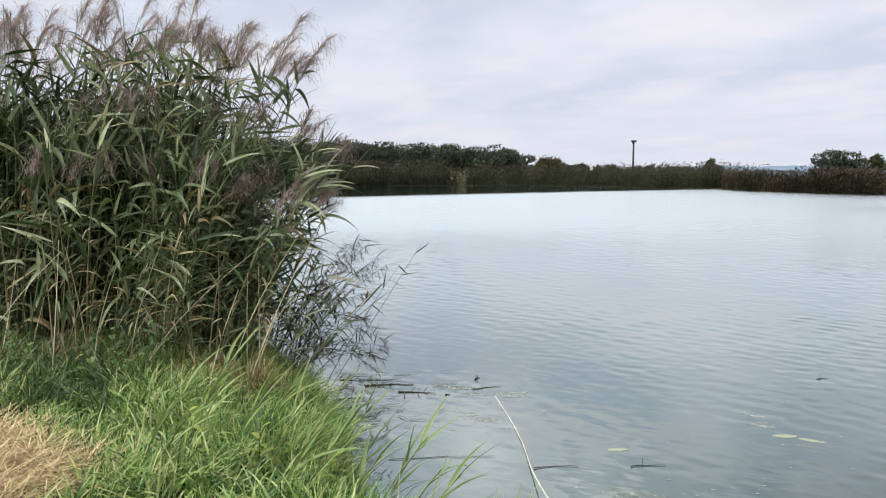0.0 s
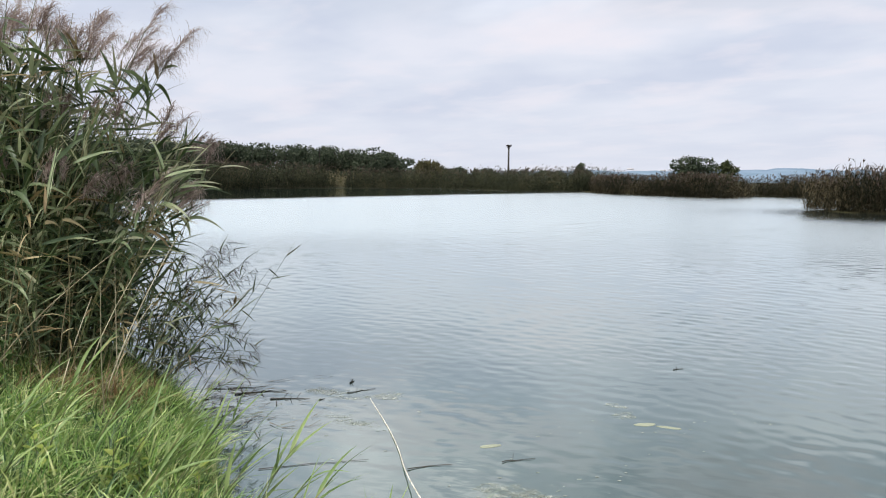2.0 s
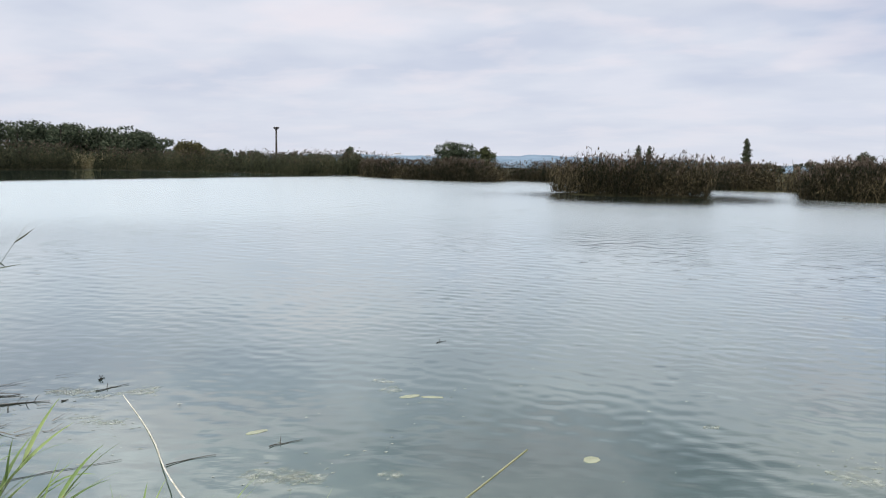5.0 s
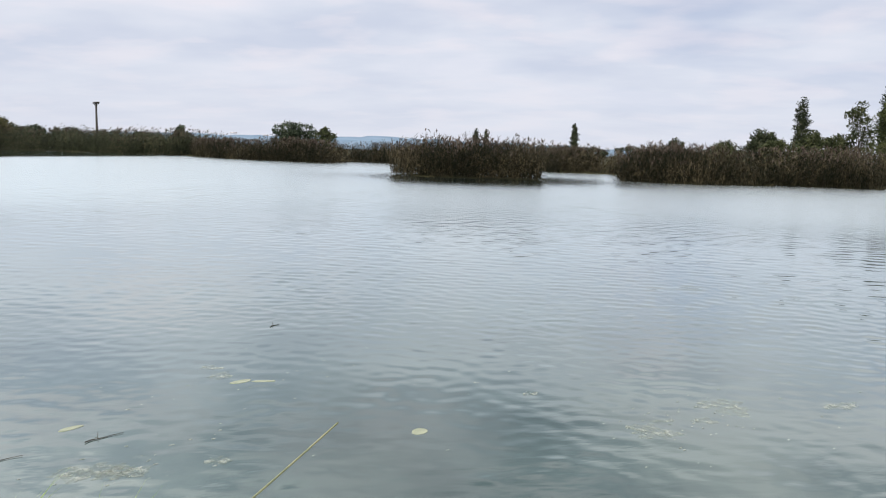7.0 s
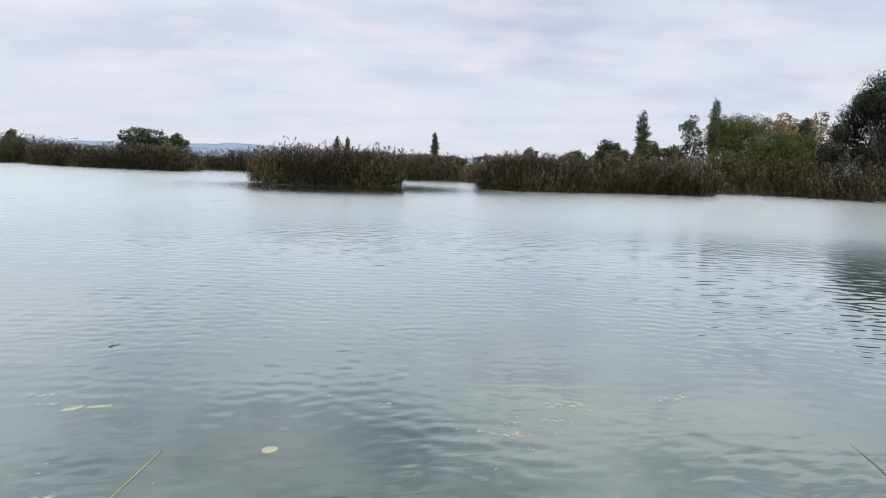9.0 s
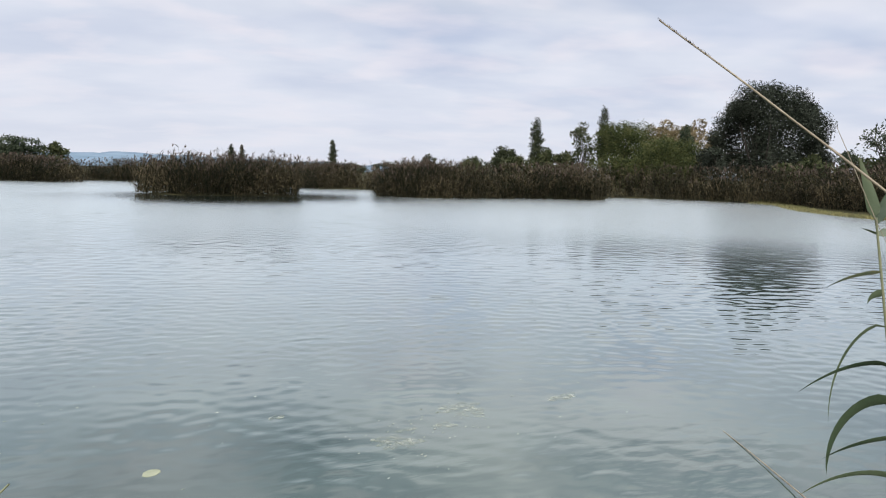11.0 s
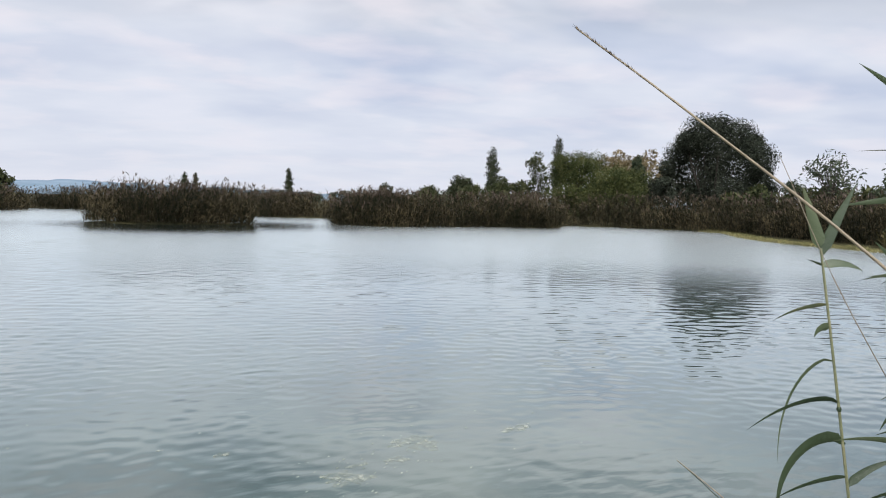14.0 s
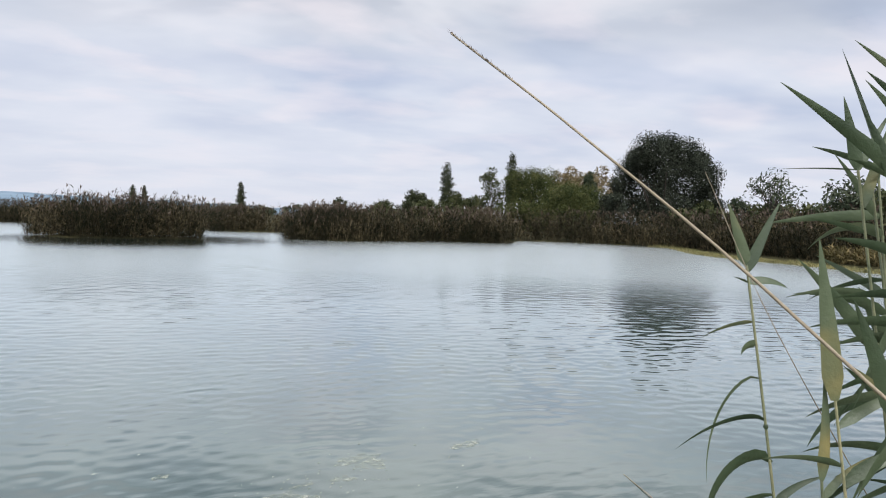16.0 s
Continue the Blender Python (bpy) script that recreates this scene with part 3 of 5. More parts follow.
reed_bed("reed_bed", [(-54, 96), (-32, 110), (-14, 119.5), (-8.4, 132.5), (3.3, 142)], 7, 4.6, 8, "dark green reed bed along the far shore", 11, 0.5, leaf=M_FAR_GREEN, wide=1.7)
reed_bed("reed_bed", [(4.5, 143.5), (14, 143), (24, 141), (29.5, 135), (32.5, 126), (37, 121), (44, 118), (52, 121)], 7, 4.05, 8, "dark green and brown reed bed on the far shore", 12, 0.5, leaf=M_FAR_GREEN, wide=1.7)
reed_bed("reed_bed", [(1.2, 155), (6.8, 155)], 3, 3.5, 12, "pale dry reeds at the back of a narrow gap", 18, 0.3, leaf=M_PALE_REED, wide=1.7)
reed_bed("reed_bed", [(47, 124), (43, 112), (41, 102), (42.4, 88.5), (45.3, 77)], 5, 2.85, 13, "olive-brown reed bed jutting into the lake", 13, 0.5, wide=1.25)
reed_bed("reed_bed", [(46, 82), (54, 86.5), (58.5, 80), (66, 65), (60, 53)], 6, 2.8, 12, "brown reed bed at the back of the lake", 14, 0.5, wide=1.4)
reed_bed("reed_bed", [(57, 51), (61.5, 47.2), (56, 40), (46.3, 34.4)], 5, 2.7, 13, "brown reed bed beside a narrow channel", 15, 0.5)
reed_bed("reed_bed", [(45.9, 34.2), (47, 28.8), (54, 24.6), (57.7, 19.6)], 5, 2.75, 18, "dense brown-green reed bed at the water's edge", 16, 0.4)
reed_bed("reed_bed", [(60, 22.5), (67, 21.5), (67.5, 16.5), (65.6, 10.5), (62.5, 6.6), (54.5, 3.0), (48.3, -0.6), (45.4, -3.4), (40, -8)], 6, 3.05, 12, "russet-brown reed bed below the trees", 17, 0.35)


reed_bed("tall_grass", [(44.6, -2.6), (42.8, -4.2), (40.5, -6.0), (37, -9)], 2.4, 1.0, 26, "yellow-brown tall grass on the bank of a spit", 20, 0.1, leaf=M_TAN_GRASS)


def islet_reeds():
    rng = np.random.default_rng(21)
    p = np.stack([rng.uniform(31, 44, 6000), rng.uniform(34, 48, 6000)], 1)
    p = p[inside(p[:, 0], p[:, 1], ISLET)][:3400]
    d = shore_distance(p[:, 0], p[:, 1], ISLET)
    h = 2.86 * (0.74 + 0.27 * (0.5 + 0.3 * np.sin(p[:, 0] * 1.4) * np.cos(p[:, 1] * 1.1) + 0.25 * np.sin(p[:, 0] * 3.3 + 1) * np.sin(p[:, 1] * 2.9))) * np.clip(0.76 + d * 0.4, 0.6, 1)
    h = h * np.where(rng.random(len(p)) < 0.07, rng.uniform(1.08, 1.2, len(p)), 1)
    z = ground_height(p[:, 0], p[:, 1])
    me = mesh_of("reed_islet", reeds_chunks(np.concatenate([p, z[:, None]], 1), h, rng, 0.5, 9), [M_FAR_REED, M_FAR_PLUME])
    tagged(new("reed_islet", me), "small islet of brown reeds with ragged plumes", "reed islet", kind="stuff")


islet_reeds()


# ---- trees and woods beyond the lake ----
def tree(name, deg, dist, width, top, label, leaf, seed, shape="round", n=1500, size=0.4, base=0.4, trunks=1, gaps=0.0, form=()):
    """A tree by bearing and distance: tapered trunk with limbs, and a crown of leaf sprays in lobes. top: height of its crown."""
    n, size = int(n * 1.9), size * 0.72
    rng = np.random.default_rng(seed)
    x, y, _ = bearing(deg, dist)
    t = thing(name, x, y, 0.1, label, "tree")
    stems = []
    lobes = []
    if shape == "column":
        for k in np.linspace(0.05, 0.96, 30):
            r = width / 2 * (0.62 + 0.95 * k if k < 0.4 else math.sqrt(max(0.02, 1 - ((k - 0.4) / 0.6) ** 2)))
            lobes.append((rng.normal(0, width * 0.07), rng.normal(0, width * 0.07), top * k, max(r * rng.uniform(0.8, 1.05), 0.2), top * 0.04))
        stems.append(np.stack([np.zeros(6), np.zeros(6), np.linspace(0, top * 0.92, 6)], 1))
    else:
        for _ in range(trunks):
            lean = rng.normal(0, 0.18 if trunks == 1 else 0.4, 2)
            s = np.linspace(0, 1, 6)[:, None]
            stems.append(np.concatenate([s * lean * top * 0.4 + rng.normal(0, 0.1, 2), s * top * 0.6], 1))
        for dx, zz, rr in form:
            dy = rng.normal(0, width * 0.1)
            c, s_ = math.cos(radians(deg)), math.sin(radians(deg))
            lobes.append((dx * c + dy * s_, -dx * s_ + dy * c, zz, rr, rr * 0.92))
        count = 0 if form else 34 if width > 6 else 16
        for _ in range(count):
            a, r = rng.uniform(0, 2 * np.pi), math.sqrt(rng.random()) * 0.86
            zz = rng.uniform(base, 0.88)
            shrink = math.sqrt(max(0.05, 1 - ((zz - 0.5) / 0.52) ** 2)) if shape == "round" else (1.15 - zz if shape == "cone" else 1.0)
            rr = width * rng.uniform(0.12, 0.21)
            lobes.append((math.cos(a) * r * width / 2 * shrink, math.sin(a) * r * width / 2 * shrink, top * zz - rr * 0.3, rr, rr * rng.uniform(0.7, 1.05)))
        if not form:
            lobes.append((rng.normal(0, width * 0.05), 0, top - width * 0.14, width * 0.17, width * 0.14))
    for lx, ly, lz, rr, _ in lobes:
        if shape != "column":
            b0 = stems[rng.integers(trunks)][rng.integers(2, 5)]
            s = np.linspace(0, 1, 6)[:, None]
            stems.append(b0 + s * (np.array([lx, ly, lz]) - b0) + np.concatenate([0 * s, 0 * s, np.sin(s * 3.14) * 0.1 * top * 0.2], 1))
    th = max(0.08, width * (0.011 if form else 0.022))
    rad = np.stack([np.linspace(th * (1.4 if i < trunks else 0.4), th * 0.2, 6) for i in range(len(stems))])
    for i in range(trunks):
        part("trunk", [(*tubes(stems[i], rad[i], 6), 0)], M_BARK, t)
    for i in range(trunks, len(stems)):
        part("limb", [(*tubes(stems[i], rad[i], 4), 0)], M_BARK, t)
    w = np.array([l[3] ** 2 for l in lobes])
    li = rng.choice(len(lobes), n, p=w / w.sum())
    lo = np.array(lobes)[li]
    d = rng.normal(size=(n, 3))
    d /= np.linalg.norm(d, axis=1, keepdims=True)
    k = rng.uniform(0.06 if not gaps else 0.5, 1.0, n)[:, None] ** 0.5
    p = lo[:, :3] + d * k * np.stack([lo[:, 3], lo[:, 3], lo[:, 4]], 1) * rng.uniform(0.8, 1.22, (n, 1))
    p[:, 2] = np.maximum(p[:, 2], 0.25)
    if gaps:
        p = p[np.sin(p[:, 0] * 2.1 + seed) * np.sin(p[:, 2] * 2.3) + rng.normal(0, 0.4, n) > gaps - 0.5]
    part("crown", [(*cards(p, size, rng, 0.1, 1.3), 0)], leaf, t)
    return t


def woods(name, lo, hi, dist, elev, label, leaf, seed, count, spread=40, size=0.9, per=420):
    """Far woodland along a range of bearings: many crowns, one sheet of stuff. elev: rows of (bearing, degrees above the eye)."""
    rng = np.random.default_rng(seed)
    pts, stems = [], []
    eb, ee = zip(*elev)
    for _ in range(count):
        b, d = rng.uniform(lo, hi), dist + rng.uniform(-0.2, 1) * spread
        top = 1.9 + dist * math.tan(radians(np.interp(b, eb, ee) - rng.uniform(0, 0.5)))
        x, y, _ = bearing(b, d)
        w = top * rng.uniform(0.7, 1.15)
        stems.append(np.stack([np.full(4, x), np.full(4, y), np.linspace(0, top * 0.8, 4)], 1))
        for q_ in range(7):
            c = np.array([x, y, top * (rng.uniform(0.35, 0.84) if q_ > 1 else 0.16)]) + np.append(rng.normal(0, w * 0.2, 2), 0)
            q = rng.normal(size=(per // 7, 3))
            q /= np.linalg.norm(q, axis=1, keepdims=True)
            pts.append(c + q * np.array([w * 0.26, w * 0.26, top * 0.16]) * rng.uniform(0.6, 1.1, (len(q), 1)))
    pts = np.concatenate(pts)
    pts = pts[pts[:, 2] > 0.3]
    me = mesh_of(name, [(*cards(pts, size, rng), 0), (*tubes(np.stack(stems), 0.25, 4), 1)], [leaf, M_BARK])
    return tagged(new(name, me), label, "woodland", kind="stuff")


# lobes of the large willow: across, up, radius
WILLOW = [(-1.5, 12.2, 2.7), (2.9, 11.6, 3.1), (0.7, 13.3, 2.0), (-4.2, 9.2, 2.7), (-2.6, 10.6, 2.2), (5.6, 8.6, 2.6), (4.6, 10.2, 2.0), (0.4, 8.6, 3.9), (-5.0, 5.8, 2.2), (-0.4, 5.2, 3.2), (5.0, 5.4, 2.8), (7.4, 4.6, 1.4), (-7.0, 4.8, 1.6), (-3.4, 4.0, 2.2), (2.4, 3.8, 2.6), (6.6, 6.8, 1.5), (-6.0, 7.4, 1.3), (-3.6, 11.0, 1.5), (5.2, 11.0, 1.5), (-1.6, 3.2, 2.0), (0.8, 2.8, 2.0), (-7.6, 3.0, 1.3), (7.0, 2.8, 1.5)]
woods("woodland", -24, 6.0, 300, [(-24, 3.1), (-9, 3.1), (-3.7, 2.95), (1, 2.75), (4.5, 2.45), (5.9, 2.1)], "dark wood of broadleaf trees beyond the reeds", M_WOOD_LEAF, 31, 170, 40, 0.60, 900)
woods("woodland", 5.5, 21, 520, [(5.5, 1.1), (12, 1.12), (19, 0.95), (21, 0.85)], "low distant belt of dark trees", M_WOOD_LEAF, 32, 70, 60, 1.1, 260)
woods("woodland", 44, 68, 520, [(44, 0.75), (52, 0.8), (58, 1.05), (68, 1.2)], "distant hedge of trees behind the marsh", M_WOOD_LEAF, 33, 70, 60, 1.1, 260)
woods("thicket", 84, 112, 95, [(84, 1.9), (88, 2.2), (93, 2.3), (96, 3.2), (112, 4.0)], "dark scrub behind the marsh", M_OLIVE_LEAF, 34, 34, 14, 0.36, 800)

tree("rounded_tree", 8.3, 170, 8.6, 6.6, "rounded olive-brown bush above the far reeds", M_RUST_LEAF, 41, n=1700, size=0.4, base=0.15)
tree("rounded_tree", 20.2, 175, 4.4, 6.0, "small dark round tree on the marsh", M_WOOD_LEAF, 42, n=1300, size=0.33, base=0.2)
tree("spreading_tree", 28.35, 125, 7.8, 5.9, "dark spreading tree with thin ragged crown", M_WOOD_LEAF, 43, n=3000, size=0.30, base=0.3, gaps=0.05)
tree("spreading_tree", 30.8, 122, 5.0, 5.1, "thin small tree with open crown", M_OLIVE_LEAF, 44, n=1700, size=0.26, base=0.3, gaps=0.15)
tree("poplar_tree", 42.25, 480, 5.0, 17.6, "slim dark poplar in a pair", M_POPLAR_LEAF, 45, "column", 1500, 0.5)
tree("poplar_tree", 43.05, 480, 3.9, 17.2, "slim dark poplar in a pair", M_POPLAR_LEAF, 46, "column", 1300, 0.5)
tree("poplar_tree", 49.85, 430, 5.2, 20.0, "single slim dark poplar above the marsh", M_POPLAR_LEAF, 47, "column", 1700, 0.5)
tree("rounded_tree", 57.3, 300, 7.0, 9.8, "small dark tree with a rounded crown", M_POPLAR_LEAF, 48, n=1000, size=0.5, base=0.2)
tree("rounded_tree", 63.1, 220, 10.0, 10.6, "grey-green tree with a broad domed crown", M_POPLAR_LEAF, 49, n=2000, size=0.5, base=0.15)
tree("willow_shrub", 64.4, 160, 7.0, 6.2, "low grey-green shrub at the foot of a poplar", M_OLIVE_LEAF, 66, n=2500, size=0.3, base=0.1)
tree("willow_shrub", 60.6, 190, 9.0, 6.2, "low grey-green shrub beyond the reeds", M_OLIVE_LEAF, 67, n=2500, size=0.32, base=0.1)
tree("poplar_tree", 65.65, 235, 5.0, 20.3, "tall slim poplar with dense foliage", M_POPLAR_LEAF, 50, "column", 3000, 0.34)
tree("willow_shrub", 66.5, 150, 7.5, 7.6, "pale grey-green willow shrub", M_OLIVE_LEAF, 51, n=3000, size=0.33, base=0.1)
tree("willow_shrub", 68.2, 140, 8.5, 6.6, "grey-green willow shrub beside taller trees", M_OLIVE_LEAF, 52, n=3000, size=0.33, base=0.1)
tree("open_tree", 69.2, 135, 6.0, 11.6, "thin-leaved tree with open airy crown", M_OLIVE_LEAF, 53, n=1500, size=0.28, base=0.35, gaps=0.35)
tree("poplar_tree", 70.75, 200, 4.0, 20.9, "tall slim poplar behind the willows", M_POPLAR_LEAF, 54, "column", 2600, 0.32)
tree("willow_tree", 72.4, 125, 12.0, 11.2, "broad green willow with rounded crown", M_WILLOW_GREEN, 55, n=22000, size=0.18, base=0.12, trunks=3)
tree("willow_tree", 75.6, 118, 12.0, 8.2, "dark green willow below the taller ones", M_WILLOW_GREEN, 56, n=18000, size=0.18, base=0.1, trunks=2)
tree("yellow_tree", 75.3, 150, 8.5, 13.2, "yellowing tree at the back of the grove", M_YELLOW_LEAF, 57, n=3600, size=0.34, base=0.4, gaps=0.1)
tree("yellow_tree", 77.7, 140, 7.5, 12.6, "pale yellow half-bare tree", M_YELLOW_LEAF, 58, n=3000, size=0.34, base=0.3, gaps=0.15)
tree("conifer_tree", 76.8, 122, 3.4, 10.4, "dark green narrow tree with pointed top", M_WOOD_LEAF, 59, "column", 3200, 0.24)
tree("willow_tree", 82.1, 108, 15.2, 15.3, "large dark grey-green willow with a full round crown", M_WILLOW_GREY, 60, n=48000, size=0.17, base=0.14, trunks=6, form=WILLOW)
tree("willow_shrub", 78.9, 102, 5.0, 6.2, "greyish willow scrub at the foot of a large tree", M_WILLOW_GREY, 61, n=1500, size=0.26, base=0.1, gaps=0.05)
tree("willow_shrub", 85.4, 100, 4.0, 5.2, "dark scrub at the foot of a large tree", M_OLIVE_LEAF, 62, n=1100, size=0.26, base=0.1)
tree("rounded_tree", 87.4, 150, 6.4, 7.6, "small dark tree beyond the scrub", M_WOOD_LEAF, 63, n=1400, size=0.34, base=0.2)
tree("open_tree", 89.9, 92, 6.2, 9.0, "dark tree with sparse layered crown", M_WOOD_LEAF, 64, n=900, size=0.26, base=0.42, gaps=0.28)
tree("open_tree", 94.8, 88, 6.5, 7.8, "dark spreading tree above the scrub", M_WOOD_LEAF, 65, n=1500, size=0.28, base=0.3, gaps=0.1)


def nest_mast():
    x, y, _ = bearing(14.56, 160)
    t = thing("nest_pole", x, y, 0.1, "dark wooden pole carrying a nest platform", "nest pole")
    t.scale = (1.25, 1.25, 1.25)
    z = np.linspace(0, 7.25, 7)
    part("pole", [(*tubes(np.stack([0 * z, 0 * z, z], 1), np.linspace(0.20, 0.14, 7), 8), 0)], M_MAST, t)
    rng = np.random.default_rng(5)
    plat = []
    for k in range(4):
        a = k * math.pi / 4
        d = np.array([math.cos(a), math.sin(a), 0]) * 0.48
        plat.append((*tubes(np.stack([-d + [0, 0, 7.28], d + [0, 0, 7.28]]), 0.04, 6), 0))
    for k in range(4):
        a = k * math.pi / 2 + 0.3
        plat.append((*tubes(np.stack([[0, 0, 6.75], [math.cos(a) * 0.42, math.sin(a) * 0.42, 7.26]]), 0.03, 5), 0))
    part("platform", plat, M_MAST, t)
    m = 160
    a, r = rng.uniform(0, 6.28, m), rng.uniform(0.2, 0.5, m)
    p = np.stack([r * np.cos(a), r * np.sin(a), 7.34 + rng.uniform(0, 0.16, m)], 1)
    d = np.stack([-np.sin(a), np.cos(a), rng.normal(0, 0.15, m)], 1) * rng.uniform(0.12, 0.28, m)[:, None]
    part("nest", [(*tubes(np.stack([p - d, p + d], 1), 0.012, 3), 0)], M_NEST, t, "heap of sticks")


nest_mast()


def far_sign(deg, dist, w, h, z):
    x, y, _ = bearing(deg, dist)
    t = thing("road_sign", x, y, 0.1, "small pale roadside panel on posts far away", "sign")
    t.rotation_euler = (0, 0, -radians(deg))
    box = lambda a, b: (np.array([(i, j, k) for i in (a[0], b[0]) for j in (a[1], b[1]) for k in (a[2], b[2])]), [(0, 1, 3, 2), (4, 6, 7, 5), (0, 4, 5, 1), (2, 3, 7, 6), (0, 2, 6, 4), (1, 5, 7, 3)], 0)
    part("panel", [box((-w / 2, -0.1, z - h), (w / 2, 0.1, z))], M_SIGN, t)
    for s in (-1, 1):
        part("post", [box((s * w * 0.4 - 0.05, 0.11, 0), (s * w * 0.4 + 0.05, 0.2, z - h * 0.3))], M_SIGN, t)


far_sign(23.8, 420, 3.8, 0.8, 9.0)
far_sign(26.2, 430, 3.0, 0.6, 8.2)


# ---- the large reed clump on the bank ----
def reed_plant(name, rng, height, leaves, plume, leaf_mat_, label, group, wind=0.0, reach=1.0, wide=1.0, sparse=0.25):
    """One reed: stem, separate leaves, drooping plume; its foot at the origin."""
    t = thing(name, 0, 0, 0, label, "reed", group)
    s = np.linspace(0, 1, 9)
    bend = rng.uniform(0.04, 0.22) * height
    sway = rng.uniform(-0.08, 0.08) * height
    path = np.stack([bend * s ** 2.2, sway * s ** 2, height * s], 1)
    part("stem", [(*tubes(path, np.linspace(0.0055, 0.0022, 9), 5), 0)], M_REED_STEM, t)
    side = rng.uniform(0, 3.14)
    for i in range(leaves):
        k = sparse + (0.96 - sparse) * (i + rng.uniform(0, 0.6)) / leaves
        at_ = np.array([np.interp(k, s, path[:, j]) for j in range(3)])
        az = wind + (side if i % 2 else side + math.pi) + rng.normal(0, 0.6)
        if rng.random() < 0.5:
            az = wind + rng.normal(0, 0.7)
        width = rng.uniform(0.016, 0.030) * wide
        if rng.random() < 0.42:  # snapped over and hanging straight
            v = blades([at_], az, rng.uniform(0.5, 1.2), rng.uniform(0.24, 0.46) * reach, width, rng.uniform(0.9, 1.9), 7, LEAF, rng.uniform(-0.9, 0.9), 0.35, 0.40)
        else:  # stiff, nearly straight
            v = blades([at_], az, rng.uniform(0.35, 1.35), rng.uniform(0.28, 0.52) * reach, width, rng.uniform(0.0, 0.7), 5, LEAF, rng.uniform(-0.9, 0.9), 0.35, 1.6)
        part("leaf", [(*v, 0)], leaf_mat_ if rng.random() > 0.1 else M_DRY_LEAF, t)
    if plume:
        m = 95
        k = rng.uniform(0.0, 1.0, m)
        root = path[-1] + np.stack([0.12 * k ** 1.6, rng.normal(0, 0.010, m), 0.27 * k - 0.05 * k * k - 0.06], 1)
        v = blades(root, rng.normal(wind * 0.5, 0.7, m), rng.uniform(0.1, 0.7, m), rng.uniform(0.12, 0.30, m) * (1.1 - 0.5 * k), rng.uniform(0.0015, 0.0040, m), rng.uniform(1.2, 2.9, m), 4, lambda s_: 0.5 + 0.9 * np.sin(s_ * 3.1) + 0.05)
        w = tubes(np.stack([path[-1] - [0, 0, 0.05], path[-1] + [0.04, 0, 0.09], path[-1] + [0.12, 0, 0.16]]), [0.0022, 0.0016, 0.0008], 4)
        part("plume", [(*v, 0), (*w, 0)], M_PLUME, t, "drooping brown plume")
    return t


def place(rng, x, y, z, heading, lean, spin):
    """A pose at a foot, leaning towards heading."""
    return Matrix.Translation((x, y, z)) @ Matrix.Rotation(heading, 4, "Z") @ Matrix.Rotation(lean, 4, "Y") @ Matrix.Rotation(spin - heading, 4, "Z")


def big_clump():
    rng = np.random.default_rng(77)
    say = "reeds on the bank"
    tall = [reed_plant("reed", rng, rng.uniform(2.15, 2.85), 15, _ < 6, M_REED_LEAF, "tall green reed with a drooping brown plume", say, 0, 0.85, 1.5, 0.17) for _ in range(9)]
    mid = [reed_plant("reed", rng, rng.uniform(1.5, 2.1), 13, i < 2, M_REED_LEAF, "green reed with long drooping leaves", say, 0, 0.78, 1.35, 0.14) for i in range(6)]
    low = [reed_plant("reed", rng, rng.uniform(0.8, 1.3), 10, False, M_REED_LEAF, "short leafy green reed at the water's edge", say, 0, 0.66, 0.85, 0.2) for i in range(4)]
    used = set()

    def put(kind, x, y, heading, lean, spin):
        src = kind[rng.integers(len(kind))]
        z = float(ground_height(x, y))
        m = place(rng, x, y, max(z, -0.25) - 0.02, heading, lean, spin)
        if src.name not in used:
            used.add(src.name)
            src.matrix_basis = m
        else:
            copy_thing(src, m)

    for _ in range(145):
        x = rng.uniform(-4.8, -2.25)
        y = rng.uniform(5.75, 7.6)
        edge = np.clip((x + 2.8) / 0.8, 0, 1)
        put(tall, x, y, rng.normal(0.0, 0.6), abs(rng.normal(0.05 + 0.12 * edge, 0.12)), rng.normal(0.0, 1.0))
    for _ in range(62):
        x, y = rng.uniform(-4.4, -1.95), rng.uniform(5.4, 6.2)
        put(mid, x, y, rng.normal(-0.3, 0.8), abs(rng.normal(0.12, 0.10)), rng.normal(0.0, 1.4))
    for _ in range(24):
        x, y = rng.uniform(-2.6, -2.1), rng.uniform(5.9, 6.9)
        put(tall, x, y, rng.normal(0.0, 0.3), rng.uniform(0.04, 0.22) + 0.14 * (x + 2.6), rng.normal(0.0, 0.5))
    put(tall, -1.95, 6.3, 0.0, 0.42, 0.0)
    for _ in range(58):
        x, y = rng.uniform(-2.4, -1.55), rng.uniform(5.7, 6.8)
        put(mid, x, y, rng.normal(0.0, 0.35), rng.uniform(0.05, 0.25) + 0.35 * (x + 2.3) * rng.random(), rng.normal(0.0, 0.8))
    for _ in range(20):
        x, y = rng.uniform(-2.15, -1.7), rng.uniform(5.9, 6.6)
        put(mid, x, y, rng.normal(0.0, 0.25), rng.uniform(0.22, 0.50), rng.normal(0.0, 0.6))
    for _ in range(40):
        x, y = rng.uniform(-2.6, -1.68), rng.uniform(5.35, 6.0)
        put(low, x, y, rng.normal(-0.2, 0.7), abs(rng.normal(0.15, 0.15)), rng.normal(0.0, 1.4))
    for _ in range(24):
        x, y = rng.uniform(-1.75, -1.25), rng.uniform(5.8, 6.5)
        put(low, x, y, rng.normal(0.0, 0.4), rng.uniform(0.1, 0.75), rng.normal(0.0, 0.8))


